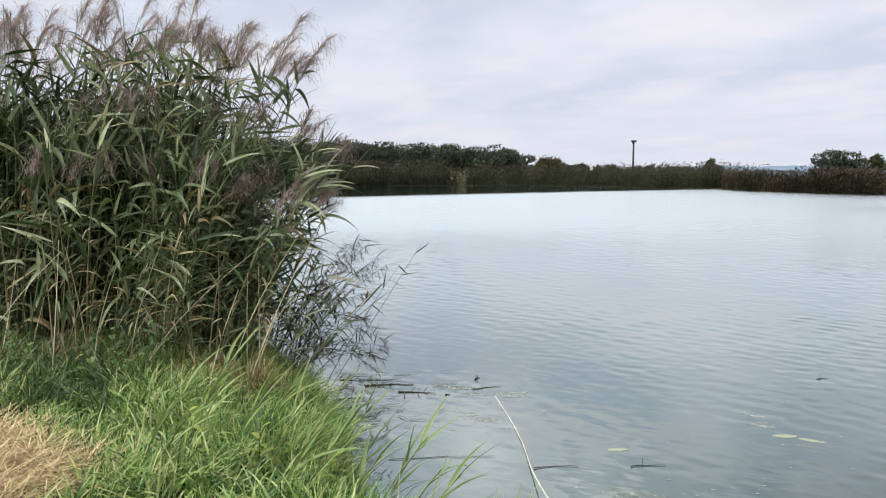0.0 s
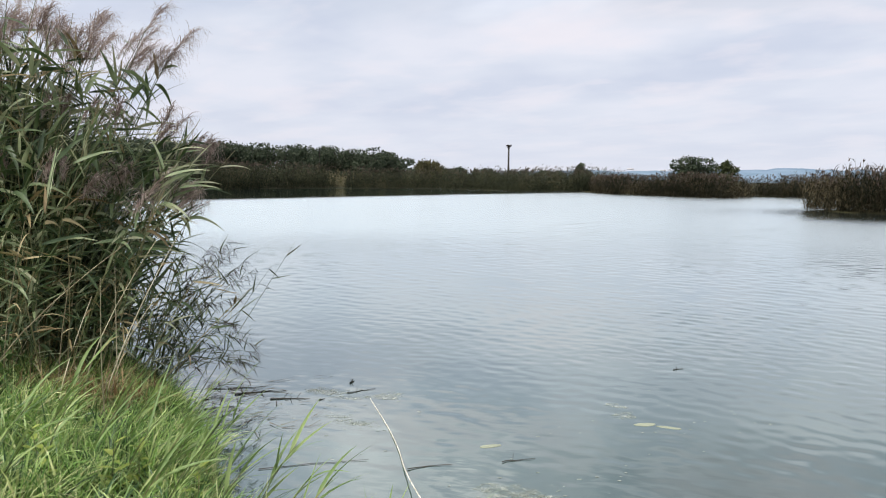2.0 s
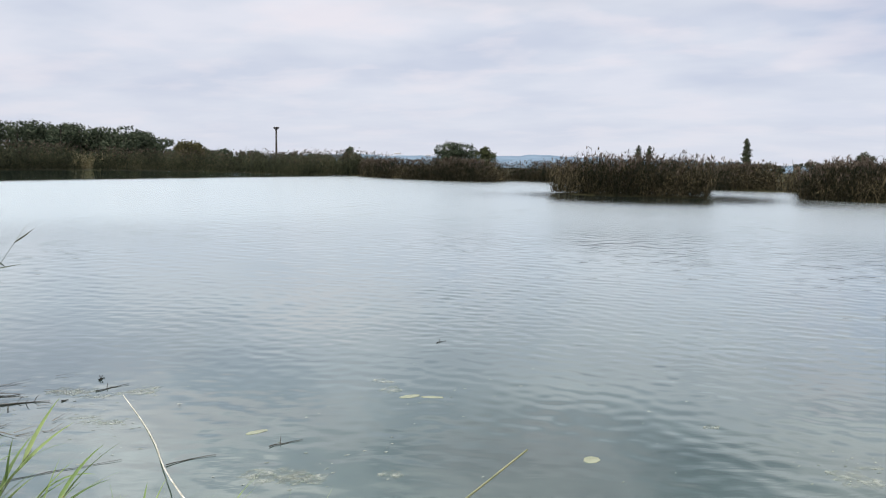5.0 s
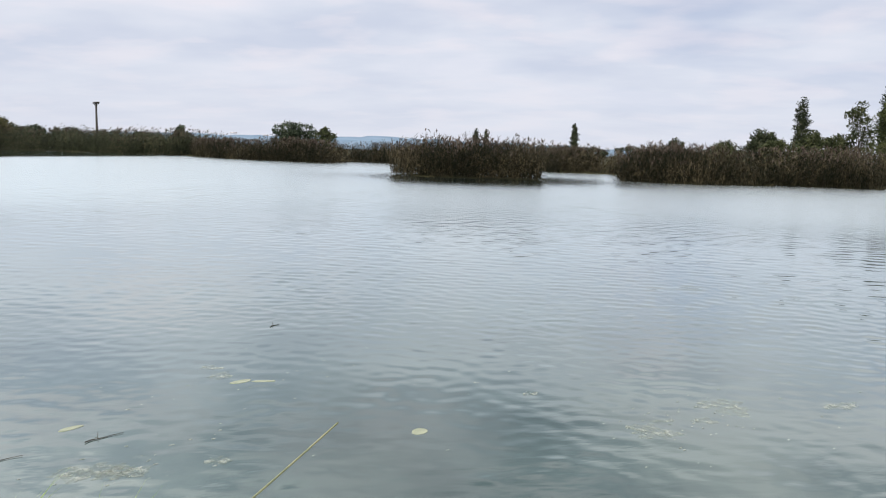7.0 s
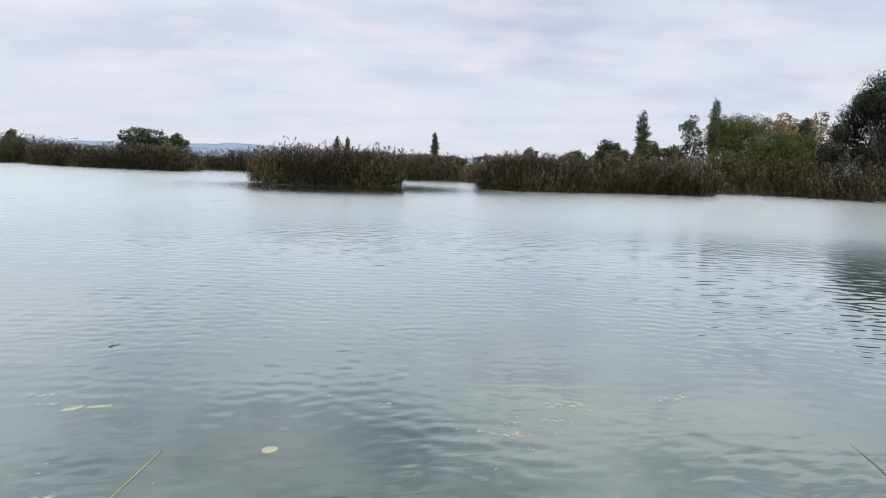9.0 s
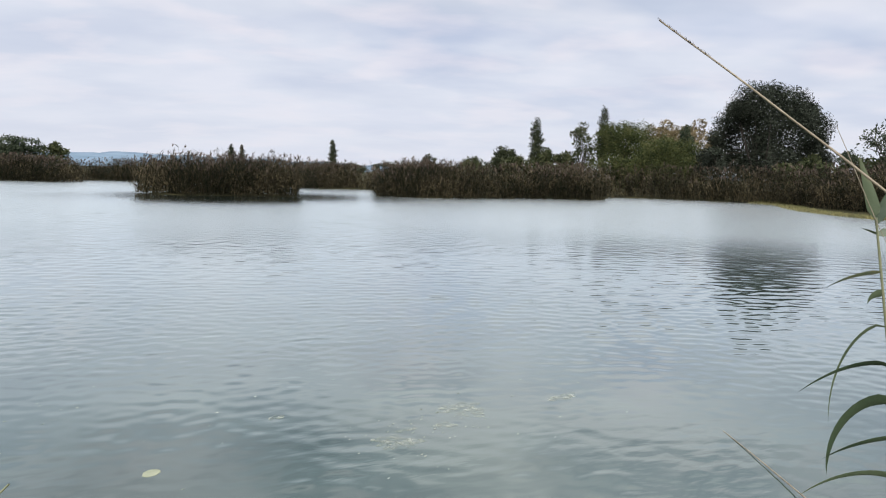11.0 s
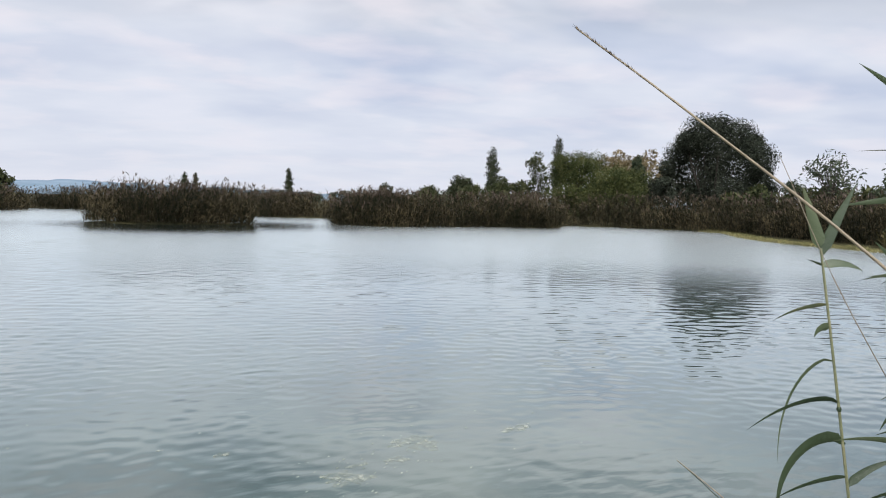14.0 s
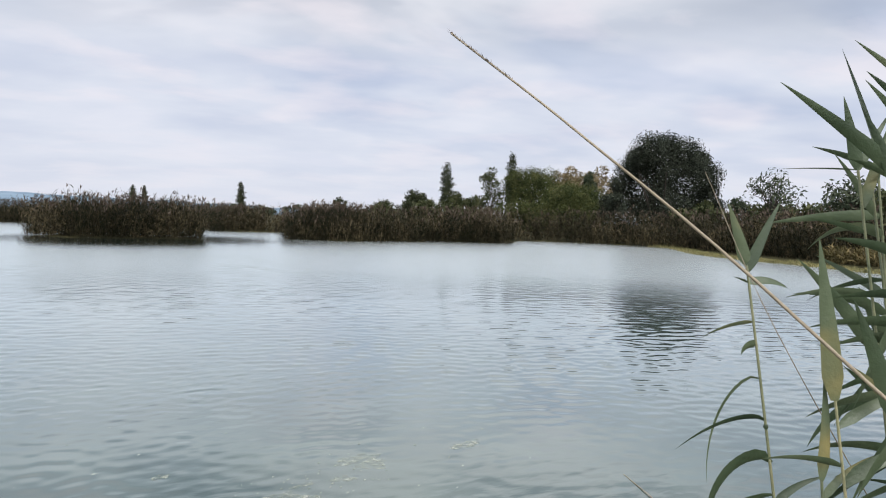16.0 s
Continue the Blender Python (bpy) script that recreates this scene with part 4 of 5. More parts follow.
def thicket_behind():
    """The dense heart of the clump, coloured dark for its inner shade, stems and leaves past counting."""
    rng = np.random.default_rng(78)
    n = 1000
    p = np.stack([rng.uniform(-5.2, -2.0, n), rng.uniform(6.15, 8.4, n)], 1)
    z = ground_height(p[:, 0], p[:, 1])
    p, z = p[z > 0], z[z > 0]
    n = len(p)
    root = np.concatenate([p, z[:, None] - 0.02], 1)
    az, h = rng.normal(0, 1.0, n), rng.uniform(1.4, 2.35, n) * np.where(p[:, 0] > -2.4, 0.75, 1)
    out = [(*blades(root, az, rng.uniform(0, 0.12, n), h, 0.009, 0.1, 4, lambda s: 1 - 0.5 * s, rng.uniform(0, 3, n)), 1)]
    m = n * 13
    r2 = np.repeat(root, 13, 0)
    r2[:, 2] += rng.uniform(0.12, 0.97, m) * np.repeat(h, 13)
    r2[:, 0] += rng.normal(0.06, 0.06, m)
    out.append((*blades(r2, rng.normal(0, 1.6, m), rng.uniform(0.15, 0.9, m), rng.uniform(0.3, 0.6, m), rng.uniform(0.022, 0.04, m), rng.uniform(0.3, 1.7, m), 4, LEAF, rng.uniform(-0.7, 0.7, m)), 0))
    tagged(new("reed_thicket", mesh_of("reed_thicket", out, [M_SHADED_THICKET, M_REED_STEM])), "dense green heart of the reed clump, coloured dark for inner shade", "reed thicket", kind="stuff")


# leaf colours lowered to paint the shade deep inside the clump
M_SHADED_THICKET = mat("reed_thicket_leaf_shade", [(0.1, (0.014, 0.025, 0.010)), (0.5, (0.038, 0.060, 0.024)), (0.9, (0.105, 0.125, 0.060))], 0.42, 2.0, 4, island=0.3, translucent=0.2)
big_clump()
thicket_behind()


def overhanging_reed(foot, tip, sag, seed, leaves=15, broad=False):
    """A thin reed arching out over the water, its small leaves hanging from it."""
    rng = np.random.default_rng(seed)
    foot, tip = np.array(foot, float), np.array(tip, float)
    t = thing("overhanging_reed", *foot, "thin reed arching over the water with hanging leaves", "reed", "reeds over the water")
    s = np.linspace(0, 1, 9)[:, None]
    q = (tip - foot) * s + np.array([0, 0, 1.0]) * np.sin(s * math.pi) * sag
    part("stem", [(*tubes(q, np.linspace(0.0036, 0.0012, 9), 5), 0)], M_REED_STEM if broad else M_HANG_LEAF, t)
    for i in range(leaves):
        k = 0.28 + 0.72 * (i + rng.uniform(0, 0.8)) / leaves
        at_ = [np.interp(k, s[:, 0], q[:, j]) for j in range(3)]
        if broad:
            v = blades([at_], rng.normal(0, 0.8), rng.uniform(0.5, 2.4), rng.uniform(0.12, 0.19), rng.uniform(0.014, 0.020), rng.uniform(-0.2, 0.5), 5, LEAF, rng.uniform(-1, 1), 0.3)
        else:
            v = blades([at_], rng.normal(0, 1.0), rng.uniform(0.3, 2.2), rng.uniform(0.09, 0.22), rng.uniform(0.007, 0.014), rng.uniform(0.0, 0.8), 5, LEAF, rng.uniform(-1, 1), 0.3, 0.6)
        part("leaf", [(*v, 0)], M_HANG_LEAF, t)
    if broad:
        return
    # an old dark plume: a comb of short strands hanging from the last of the stem
    m = 26
    k = rng.uniform(0.80, 1.0, m)
    root = np.stack([np.interp(k, s[:, 0], q[:, j]) for j in range(3)], 1)
    v = blades(root, rng.normal(0, 0.7, m), rng.uniform(1.7, 2.9, m), rng.uniform(0.05, 0.13, m), rng.uniform(0.003, 0.007, m), rng.uniform(-0.3, 0.3, m), 3, LEAF, rng.uniform(-1, 1, m))
    part("plume", [(*v, 0)], M_OLD_PLUME, t, "old dark hanging plume")


M_HANG_LEAF = mat("hanging_reed_leaf", [(0.15, (0.024, 0.036, 0.016)), (0.5, (0.060, 0.082, 0.034)), (0.85, (0.14, 0.14, 0.075))], 0.62, 3.0, 4, 0.2, 60, each=0.3, translucent=0.25)
M_OLD_PLUME = mat("old_reed_plume", [(0.2, (0.022, 0.017, 0.014)), (0.8, (0.075, 0.058, 0.048))], 0.8, 6.0, 3, island=0.2)
rng_o = np.random.default_rng(61)
for k in range(34):
    z1 = rng_o.uniform(0.18, 1.15)
    overhanging_reed((rng_o.uniform(-1.8, -1.15), rng_o.uniform(5.95, 6.6), 0.02), (rng_o.uniform(-1.15, -0.42) - 0.12 * abs(z1 - 0.7), rng_o.uniform(6.0, 6.5), z1 * 1.2), rng_o.uniform(0.10, 0.30), 300 + k, 10)
overhanging_reed((-1.0, 6.1, 0.02), (-0.16, 6.2, 1.36), 0.0, 340, 6, True)
overhanging_reed((-1.05, 6.15, 0.02), (-0.36, 6.25, 1.15), 0.05, 341, 7, True)


# ---- the bank: grass, cut straw, withered tufts ----
M_BROAD = mat("broad_grass", [(0.08, (0.045, 0.10, 0.030)), (0.4, (0.19, 0.30, 0.080)), (0.7, (0.40, 0.52, 0.17)), (0.97, (0.58, 0.52, 0.28))], 0.36, 3.0, 4, island=0.4, translucent=0.3)
def bank_grass():
    rng = np.random.default_rng(8)
    n = 92000
    p = np.stack([rng.uniform(-4.6, 1.9, n), rng.uniform(1.6, 6.4, n)], 1)
    z = ground_height(p[:, 0], p[:, 1])
    straw = np.minimum(np.hypot((p[:, 0] + 2.78) / 0.50, (p[:, 1] - 3.72) / 0.48), np.hypot((p[:, 0] + 2.24) / 0.50, (p[:, 1] - 3.3) / 0.42)) < 1
    keep = (z > 0.03) & ~(straw & (rng.random(n) < 0.95)) & ~((p[:, 1] < 3.0) & (rng.random(n) < 0.6))
    p, z = p[keep], z[keep]
    n = len(p)
    tuft = np.clip(0.5 + 0.45 * np.sin(p[:, 0] * 5.3 + 1 + np.sin(p[:, 1] * 3)) * np.cos(p[:, 1] * 4.7) + 0.35 * np.sin(p[:, 0] * 13 + 2 * np.sin(p[:, 1] * 7)) * np.sin(p[:, 1] * 11.5), 0, 1)
    length = (0.07 + 0.25 * tuft) * rng.uniform(0.6, 1.3, n)
    length *= np.where(p[:, 1] < 3.2, 0.55, 1) * np.where(p[:, 0] > -0.15, 0.7, 1) * np.where(np.hypot(p[:, 0] + 2.30, (p[:, 1] - 3.62)) < 0.8, 0.55, 1)
    az = np.where(rng.random(n) < 0.35, rng.normal(0.1, 0.9, n), rng.uniform(0, 6.28, n))
    root = np.concatenate([p, z[:, None] - 0.01], 1)
    wide = np.where(rng.random(n) < 0.15, rng.uniform(0.009, 0.016, n), rng.uniform(0.0035, 0.008, n))
    out = [(*blades(root, az, rng.uniform(0.05, 0.75, n), length, wide, rng.uniform(0.2, 2.0, n), 3, GRASS, rng.uniform(-0.9, 0.9, n)), 0)]
    # broad fresh blades towards the water
    c = np.stack([rng.uniform(-2.1, 0.1, 260), rng.uniform(3.1, 4.7, 260)], 1)
    q = np.repeat(c, 9, 0) + rng.normal(0, 0.035, (260 * 9, 2))
    zq = ground_height(q[:, 0], q[:, 1])
    zk = (zq > 0.05) & (np.hypot(q[:, 0] + 2.30, q[:, 1] - 3.62) > 0.7)
    q, zq = q[zk], zq[zk]
    m = len(q)
    out.append((*blades(np.concatenate([q, zq[:, None] - 0.01], 1), np.repeat(rng.uniform(0, 6.28, 260), 9)[zk] + rng.normal(0, 1.1, m), rng.uniform(0.1, 0.9, m), rng.uniform(0.14, 0.30, m), rng.uniform(0.009, 0.017, m), rng.uniform(0.3, 1.5, m), 5, LEAF, rng.uniform(-0.8, 0.8, m), 0.3), 1))
    me = mesh_of("grass", out, [M_GRASS, M_BROAD])
    tagged(new("grass", me), "lush green uncut grass on the bank", "grass", kind="stuff")
    m = 42000
    q = np.stack([rng.uniform(-9, 3, m), rng.uniform(-8, 3.2, m)], 1)
    z = ground_height(q[:, 0], q[:, 1])
    q, z = q[z > 0.03], z[z > 0.03]
    m = len(q)
    low = blades(np.concatenate([q, z[:, None] - 0.01], 1), rng.uniform(0, 6.28, m), rng.uniform(0.1, 0.8, m), rng.uniform(0.06, 0.18, m), rng.uniform(0.005, 0.011, m), rng.uniform(0.3, 1.8, m), 2)
    tagged(new("trodden_grass", mesh_of("trodden_grass", [(*low, 0)], [M_GRASS])), "short trodden green grass on the bank", "grass", kind="stuff")


def straw_patch():
    rng = np.random.default_rng(9)
    n = 9000
    a, r = rng.uniform(0, 6.28, n), np.sqrt(rng.random(n))
    r2 = r * (1 + 0.14 * np.sin(3 * a + 1) + 0.10 * np.sin(5 * a))
    far = rng.random(n) < 0.55
    x = np.where(far, -2.78 + 0.54 * r2 * np.cos(a), -2.24 + 0.54 * r2 * np.cos(a))
    y = np.where(far, 3.70 + 0.50 * r2 * np.sin(a), 3.3 + 0.46 * r2 * np.sin(a))
    z = ground_height(x, y) + rng.uniform(0.0, 0.07, n) * (1 - r * 0.6)
    me = mesh_of("cut_straw", [(*blades(np.stack([x, y, z], 1), rng.uniform(0, 6.28, n), rng.uniform(1.2, 1.7, n), rng.uniform(0.08, 0.32, n), rng.uniform(0.003, 0.008, n), rng.uniform(-0.3, 0.3, n), 3, lambda s: 1 - 0.4 * s), 0)], [M_STRAW])
    tagged(new("cut_straw", me), "heap of dry yellow cut straw on the grass", "straw", kind="stuff")


def withered_tufts():
    rng = np.random.default_rng(10)
    for k, (x, y, n, h) in enumerate([(-1.66, 5.12, 240, 0.44), (-1.36, 5.16, 200, 0.40), (-2.0, 5.25, 70, 0.4), (-3.0, 5.30, 150, 0.6), (-2.75, 5.3, 80, 0.5)]):
        t = thing("withered_grass", x, y, float(ground_height(x, y)), "withered brown grass tuft at the foot of the reeds", "grass tuft", "withered tufts")
        q = np.stack([rng.normal(0, 0.17, n), rng.normal(0, 0.12, n), np.zeros(n)], 1)
        part("blades", [(*blades(q, rng.normal(0.0, 1.3, n), rng.uniform(0.1, 0.9, n), rng.uniform(0.5, 1.1, n) * h, rng.uniform(0.003, 0.009, n), rng.uniform(0.5, 2.2, n), 4), 0)], M_BROWN, t)


def dead_stems():
    rng = np.random.default_rng(15)
    for _ in range(30):
        x, y = rng.uniform(-3.6, -1.2), rng.uniform(4.8, 5.7)
        z, h = float(ground_height(x, y)), rng.uniform(0.45, 1.25)
        t = thing("dead_reed", x, y, z, "bleached dead reed stem among the grass", "dead reed", "dead stems")
        s = np.linspace(0, 1, 6)
        q = np.stack([rng.normal(0.25, 0.35) * h * s ** 1.4, rng.normal(0, 0.3) * h * s, h * s], 1)
        part("stalk", [(*tubes(q, np.linspace(0.0045, 0.002, 6), 5), 0)], M_DRY_STEM, t)
        for k in (0.5, 0.8):
            at_ = [np.interp(k, s, q[:, j]) for j in range(3)]
            part("leaf", [(*blades([at_], rng.uniform(-1, 4), rng.uniform(0.3, 1.2), rng.uniform(0.15, 0.3), 0.012, rng.uniform(0.6, 2.0), 5, LEAF, 0.3), 0)], M_DRY_LEAF, t)


def weed(x, y, h, n, label, material, seed, size=0.05):
    """A broad-leaved herb: upright stem with pairs of pointed leaves."""
    rng = np.random.default_rng(seed)
    z = float(ground_height(x, y))
    t = thing("weed", x, y, z, label, "weed", "weeds on the bank")
    s = np.linspace(0, 1, 6)
    q = np.stack([rng.normal(0, 0.12) * h * s, rng.normal(0, 0.12) * h * s, h * s], 1)
    part("stem", [(*tubes(q, np.linspace(0.004, 0.0015, 6), 5), 0)], M_REED_STEM, t)
    oval = lambda u: np.sin(np.clip(u, 0, 1) * math.pi) ** 0.7 * (1.1 - 0.5 * u) + 0.02
    for i in range(n):
        k = 0.15 + 0.85 * i / n
        at_ = [np.interp(k, s, q[:, j]) for j in range(3)]
        part("leaf", [(*blades([at_], i * 2.4 + rng.normal(0, 0.3), rng.uniform(0.7, 1.3), size * rng.uniform(1.2, 2.2) * (1.25 - 0.6 * k), size * rng.uniform(0.7, 1.1) * (1.25 - 0.6 * k), rng.uniform(0.2, 0.9), 5, oval, 0, 0.25), 0)], material, t)


M_DRY_STEM = mat("bleached_reed_stem", [(0.2, (0.24, 0.19, 0.11)), (0.5, (0.42, 0.36, 0.23)), (0.85, (0.62, 0.56, 0.40))], 0.6, 8.0, 4, 0.2, 60, each=0.3)
M_NETTLE = mat("nettle_leaf", [(0.2, (0.045, 0.095, 0.025)), (0.5, (0.085, 0.16, 0.045)), (0.85, (0.16, 0.25, 0.08))], 0.55, 8.0, 4, 0.4, 80, each=0.3, translucent=0.25)
M_LIME = mat("yellow_green_leaf", [(0.2, (0.20, 0.26, 0.04)), (0.5, (0.31, 0.37, 0.07)), (0.85, (0.42, 0.45, 0.12))], 0.55, 8.0, 4, 0.4, 80, each=0.2, translucent=0.25)
bank_grass()


def shaded_herbs():
    """Rank dark grass and herbs at the foot of the reeds."""
    rng = np.random.default_rng(37)
    n = 5200
    x, y = rng.uniform(-4.4, -1.7, n), rng.uniform(4.25, 5.6, n)
    keep = rng.random(n) < np.clip((-1.9 - x) * 1.2, 0.12, 1) * np.clip((y - 4.15) * 2.2, 0, 1)
    x, y = x[keep], y[keep]
    n = len(x)
    z = ground_height(x, y)
    me = mesh_of("rank_herbs", [(*blades(np.stack([x, y, z - 0.01], 1), rng.uniform(0, 6.28, n), rng.uniform(0.1, 0.8, n), rng.uniform(0.18, 0.42, n), rng.uniform(0.008, 0.018, n), rng.uniform(0.3, 1.8, n), 4, LEAF, rng.uniform(-0.9, 0.9, n)), 0)], [M_HERB])
    tagged(new("rank_herbs", me), "rank dark green herbs at the foot of the reeds", "herbs", kind="stuff")


M_HERB = mat("rank_herb", [(0.15, (0.022, 0.052, 0.014)), (0.5, (0.060, 0.115, 0.032)), (0.88, (0.16, 0.24, 0.075))], 0.5, 2.0, 4, island=0.3, translucent=0.25)
shaded_herbs()
straw_patch()
withered_tufts()
dead_stems()


def edge_tufts():
    rng = np.random.default_rng(41)
    for x, y, h in [(0.42, 2.66, 0.62), (0.55, 2.60, 0.60), (0.72, 2.50, 0.52), (0.26, 2.72, 0.50)]:
        t = thing("grass_tuft", x, y, float(ground_height(x, y)), "bright green grass tuft at the water's edge", "grass tuft", "tufts at the edge")
        for _ in range(16):
            q = [[rng.normal(0, 0.03), rng.normal(0, 0.03), -0.01]]
            part("blade", [(*blades(q, rng.normal(0.5, 1.5), rng.uniform(0.05, 0.6), rng.uniform(0.6, 1.1) * h, rng.uniform(0.006, 0.012), rng.uniform(0.2, 1.2), 6, GRASS, rng.uniform(-0.8, 0.8), 0.3), 0)], M_SHOOT, t)

rng_w = np.random.default_rng(44)
for k in range(16):
    weed(-2.95 + rng_w.uniform(-0.7, 0.9), 4.95 + rng_w.uniform(-0.35, 0.5), rng_w.uniform(0.3, 0.55), 12, "green leafy weed beside the reeds", M_NETTLE, 100 + k, 0.055)
for k, (x, y) in enumerate([(-0.95, 3.62), (-0.85, 3.72), (-0.55, 3.6), (-1.3, 3.75)]):
    weed(x, y, 0.30, 9, "yellow-green leafy weed in the grass", M_LIME, 130 + k, 0.05)


# ---- broad-bladed shoots leaning over the water's edge ----
def shoots():
    rng = np.random.default_rng(14)
    spots = [(-0.35, 4.05), (-0.2, 3.95), (-0.05, 3.75), (-0.45, 4.4), (-0.3, 3.7), (0.05, 3.6), (-0.6, 4.3), (0.45, 3.35), (0.8, 3.15), (0.15, 3.5), (-0.15, 4.1), (-0.5, 3.8), (1.0, 3.05), (0.55, 3.3)]
    for _ in range(26):
        x, y = rng.uniform(-1.5, -0.15), rng.uniform(3.45, 4.5)
        if ground_height(x, y) > 0.05:
            spots.append((x, y))
    spots = [(x - 0.18, y - 0.12) for x, y in spots]
    for x, y in spots:
        z = float(ground_height(x, y))
        t = thing("reed_shoot", x, y, z, "fresh green reed shoot leaning over the water", "reed shoot", "young shoots")
        h = rng.uniform(0.35, 0.6) if x < -0.1 else rng.uniform(0.22, 0.34)
        s = np.linspace(0, 1, 6)
        path = np.stack([0.45 * h * s ** 1.6, rng.normal(0, 0.1) * s, h * s * 0.85], 1)
        part("stem", [(*tubes(path, np.linspace(0.004, 0.002, 6), 5), 0)], M_REED_STEM, t)
        for i in range(7):
            k = 0.2 + 0.8 * i / 7
            at_ = [np.interp(k, s, path[:, j]) for j in range(3)]
            part("leaf", [(*blades([at_], rng.normal(0.1, 0.55), rng.uniform(0.35, 0.9), rng.uniform(0.22, 0.42), rng.uniform(0.014, 0.024), rng.uniform(0.1, 0.9), 6, LEAF, rng.uniform(-0.6, 0.6), 0.3), 0)], M_SHOOT, t)


M_SHOOT = mat("fresh_reed_leaf", [(0.15, (0.10, 0.17, 0.05)), (0.5, (0.19, 0.28, 0.085)), (0.85, (0.33, 0.41, 0.15))], 0.5, 4.0, 4, 0.2, 50, each=0.3, translucent=0.3)
shoots()
edge_tufts()


# ---- reeds close by at the end of the walk ----
def stem_reed(foot, top, leaves, label, thick=0.0036, dry=False):
    """A reed close at hand: foot and top in the world, leaves as (metres below the top, heading, lean, length, width, droop, roll, where it bends)."""
    foot, top = np.array(foot, float), np.array(top, float)
    t = thing("reed", *foot, label, "reed", "reeds close to the path")
    s = np.linspace(0, 1, 12)
    d = top - foot
    path = np.stack([d[0] * s, d[1] * s, d[2] * s], 1) + np.outer(np.sin(s * math.pi) * 0.012, (0.4, -0.9, 0))
    part("stem", [(*tubes(path, np.linspace(thick, thick * 0.6, 12), 7), 0)], M_NEAR_STEM, t)
    for k in (0.35, 0.55, 0.72, 0.86):
        i = int(k * 11)
        part("node", [(*tubes(path[i] + np.outer((-0.004, 0, 0.004), d / np.linalg.norm(d)), [thick * 0.8, thick * 1.25, thick * 0.8], 7), 0)], M_NEAR_LEAF, t)
    for low, az, lean, ln, wd, dr, roll, bend in leaves:
        at_ = [np.interp(1 - low / d[2], s, path[:, j]) for j in range(3)]
        v = blades([at_], radians(az), radians(lean), ln, wd, radians(dr), 14, LEAF, radians(roll), 0.3, bend)
        part("leaf", [(*v, 0)], M_DRY_LEAF if dry else M_NEAR_LEAF, t)
    return t


M_NEAR_LEAF = mat("near_reed_leaf", [(0.15, (0.026, 0.042, 0.024)), (0.45, (0.062, 0.090, 0.050)), (0.75, (0.115, 0.145, 0.085)), (0.99, (0.32, 0.26, 0.10))], 0.42, 7.0, 5, 0.12, 140, each=0.24, translucent=0.22, stretch=(1, 1, 1))
M_NEAR_STEM = mat("near_reed_stem", [(0.2, (0.10, 0.12, 0.07)), (0.6, (0.20, 0.21, 0.12)), (0.9, (0.33, 0.30, 0.18))], 0.45, 16.0, 4, 0.2, 120, each=0.2)
LEFT, RIGHT = 115, -65  # headings across the view over the lake
broad = "green reed with broad pointed leaves beside the path"
stem_reed((1.781, -0.401, 0.340), (1.750, -0.208, 1.827), [(0.0, LEFT, 17, 0.11, 0.021, 4, 72, 1.0), (0.01, RIGHT, 20, 0.13, 0.019, 6, 70, 1.0), (0.03, LEFT, 64, 0.030, 0.006, 10, 40, 1.0), (0.03, RIGHT, 66, 0.07, 0.016, 55, 60, 0.8), (0.095, LEFT, 95, 0.095, 0.010, 28, 55, 1.0), (0.135, LEFT, 35, 0.034, 0.016, 130, 70, 0.5),
           (0.19, LEFT, 50, 0.22, 0.0085, 135, 60, 0.28), (0.26, LEFT, 48, 0.165, 0.0115, 82, 62, 0.32), (0.33, LEFT, 12, 0.20, 0.026, 172, 66, 0.34), (0.385, LEFT, 98, 0.13, 0.013, 26, 60, 1.0), (0.40, RIGHT, 40, 0.10, 0.014, 40, 60, 1.0), (0.46, LEFT, 60, 0.18, 0.015, 70, 60, 0.6)], "slim grey-green reed with torn drooping leaves")
stem_reed((1.717, -0.493, 0.340), (1.670, -0.343, 1.632), [(0.0, LEFT, 7, 0.25, 0.031, 3, 76, 1.0), (0.04, RIGHT, 50, 0.16, 0.018, 30, 65, 1.0), (0.10, LEFT, 70, 0.13, 0.014, 30, 60, 0.8), (0.13, RIGHT, 35, 0.20, 0.022, 55, 60, 0.6)], broad)
stem_reed((1.686, -0.384, 0.340), (1.680, -0.331, 1.504), [(0.0, LEFT, -4, 0.17, 0.017, 12, 70, 1.0), (0.03, RIGHT, 30, 0.12, 0.013, 40, 60, 1.0)], "short withering reed beside the path")
stem_reed((1.799, -0.572, 0.340), (1.762, -0.365, 1.987), [(0.0, LEFT, 12, 0.12, 0.021, 4, 70, 1.0), (0.0, RIGHT, 24, 0.11, 0.013, 6, 65, 1.0), (-0.03, LEFT, 88, 0.13, 0.004, 6, 40, 1.0), (0.06, RIGHT, 14, 0.15, 0.018, 8, 70, 1.0), (0.10, LEFT, 70, 0.10, 0.011, 15, 60, 1.0), (0.20, LEFT, 76, 0.14, 0.014, 30, 65, 0.8), (0.24, RIGHT, 80, 0.12, 0.016, 20, 60, 1.0),
           (0.29, LEFT, 38, 0.20, 0.026, 10, 72, 1.0), (0.33, RIGHT, 62, 0.16, 0.024, 20, 65, 1.0), (0.36, LEFT, 96, 0.13, 0.022, 22, 60, 1.0), (0.43, RIGHT, 40, 0.2, 0.026, 30, 65, 1.0), (0.47, LEFT, 115, 0.16, 0.026, 20, 60, 1.0), (0.55, LEFT, 60, 0.2, 0.018, 60, 60, 0.6)], broad)
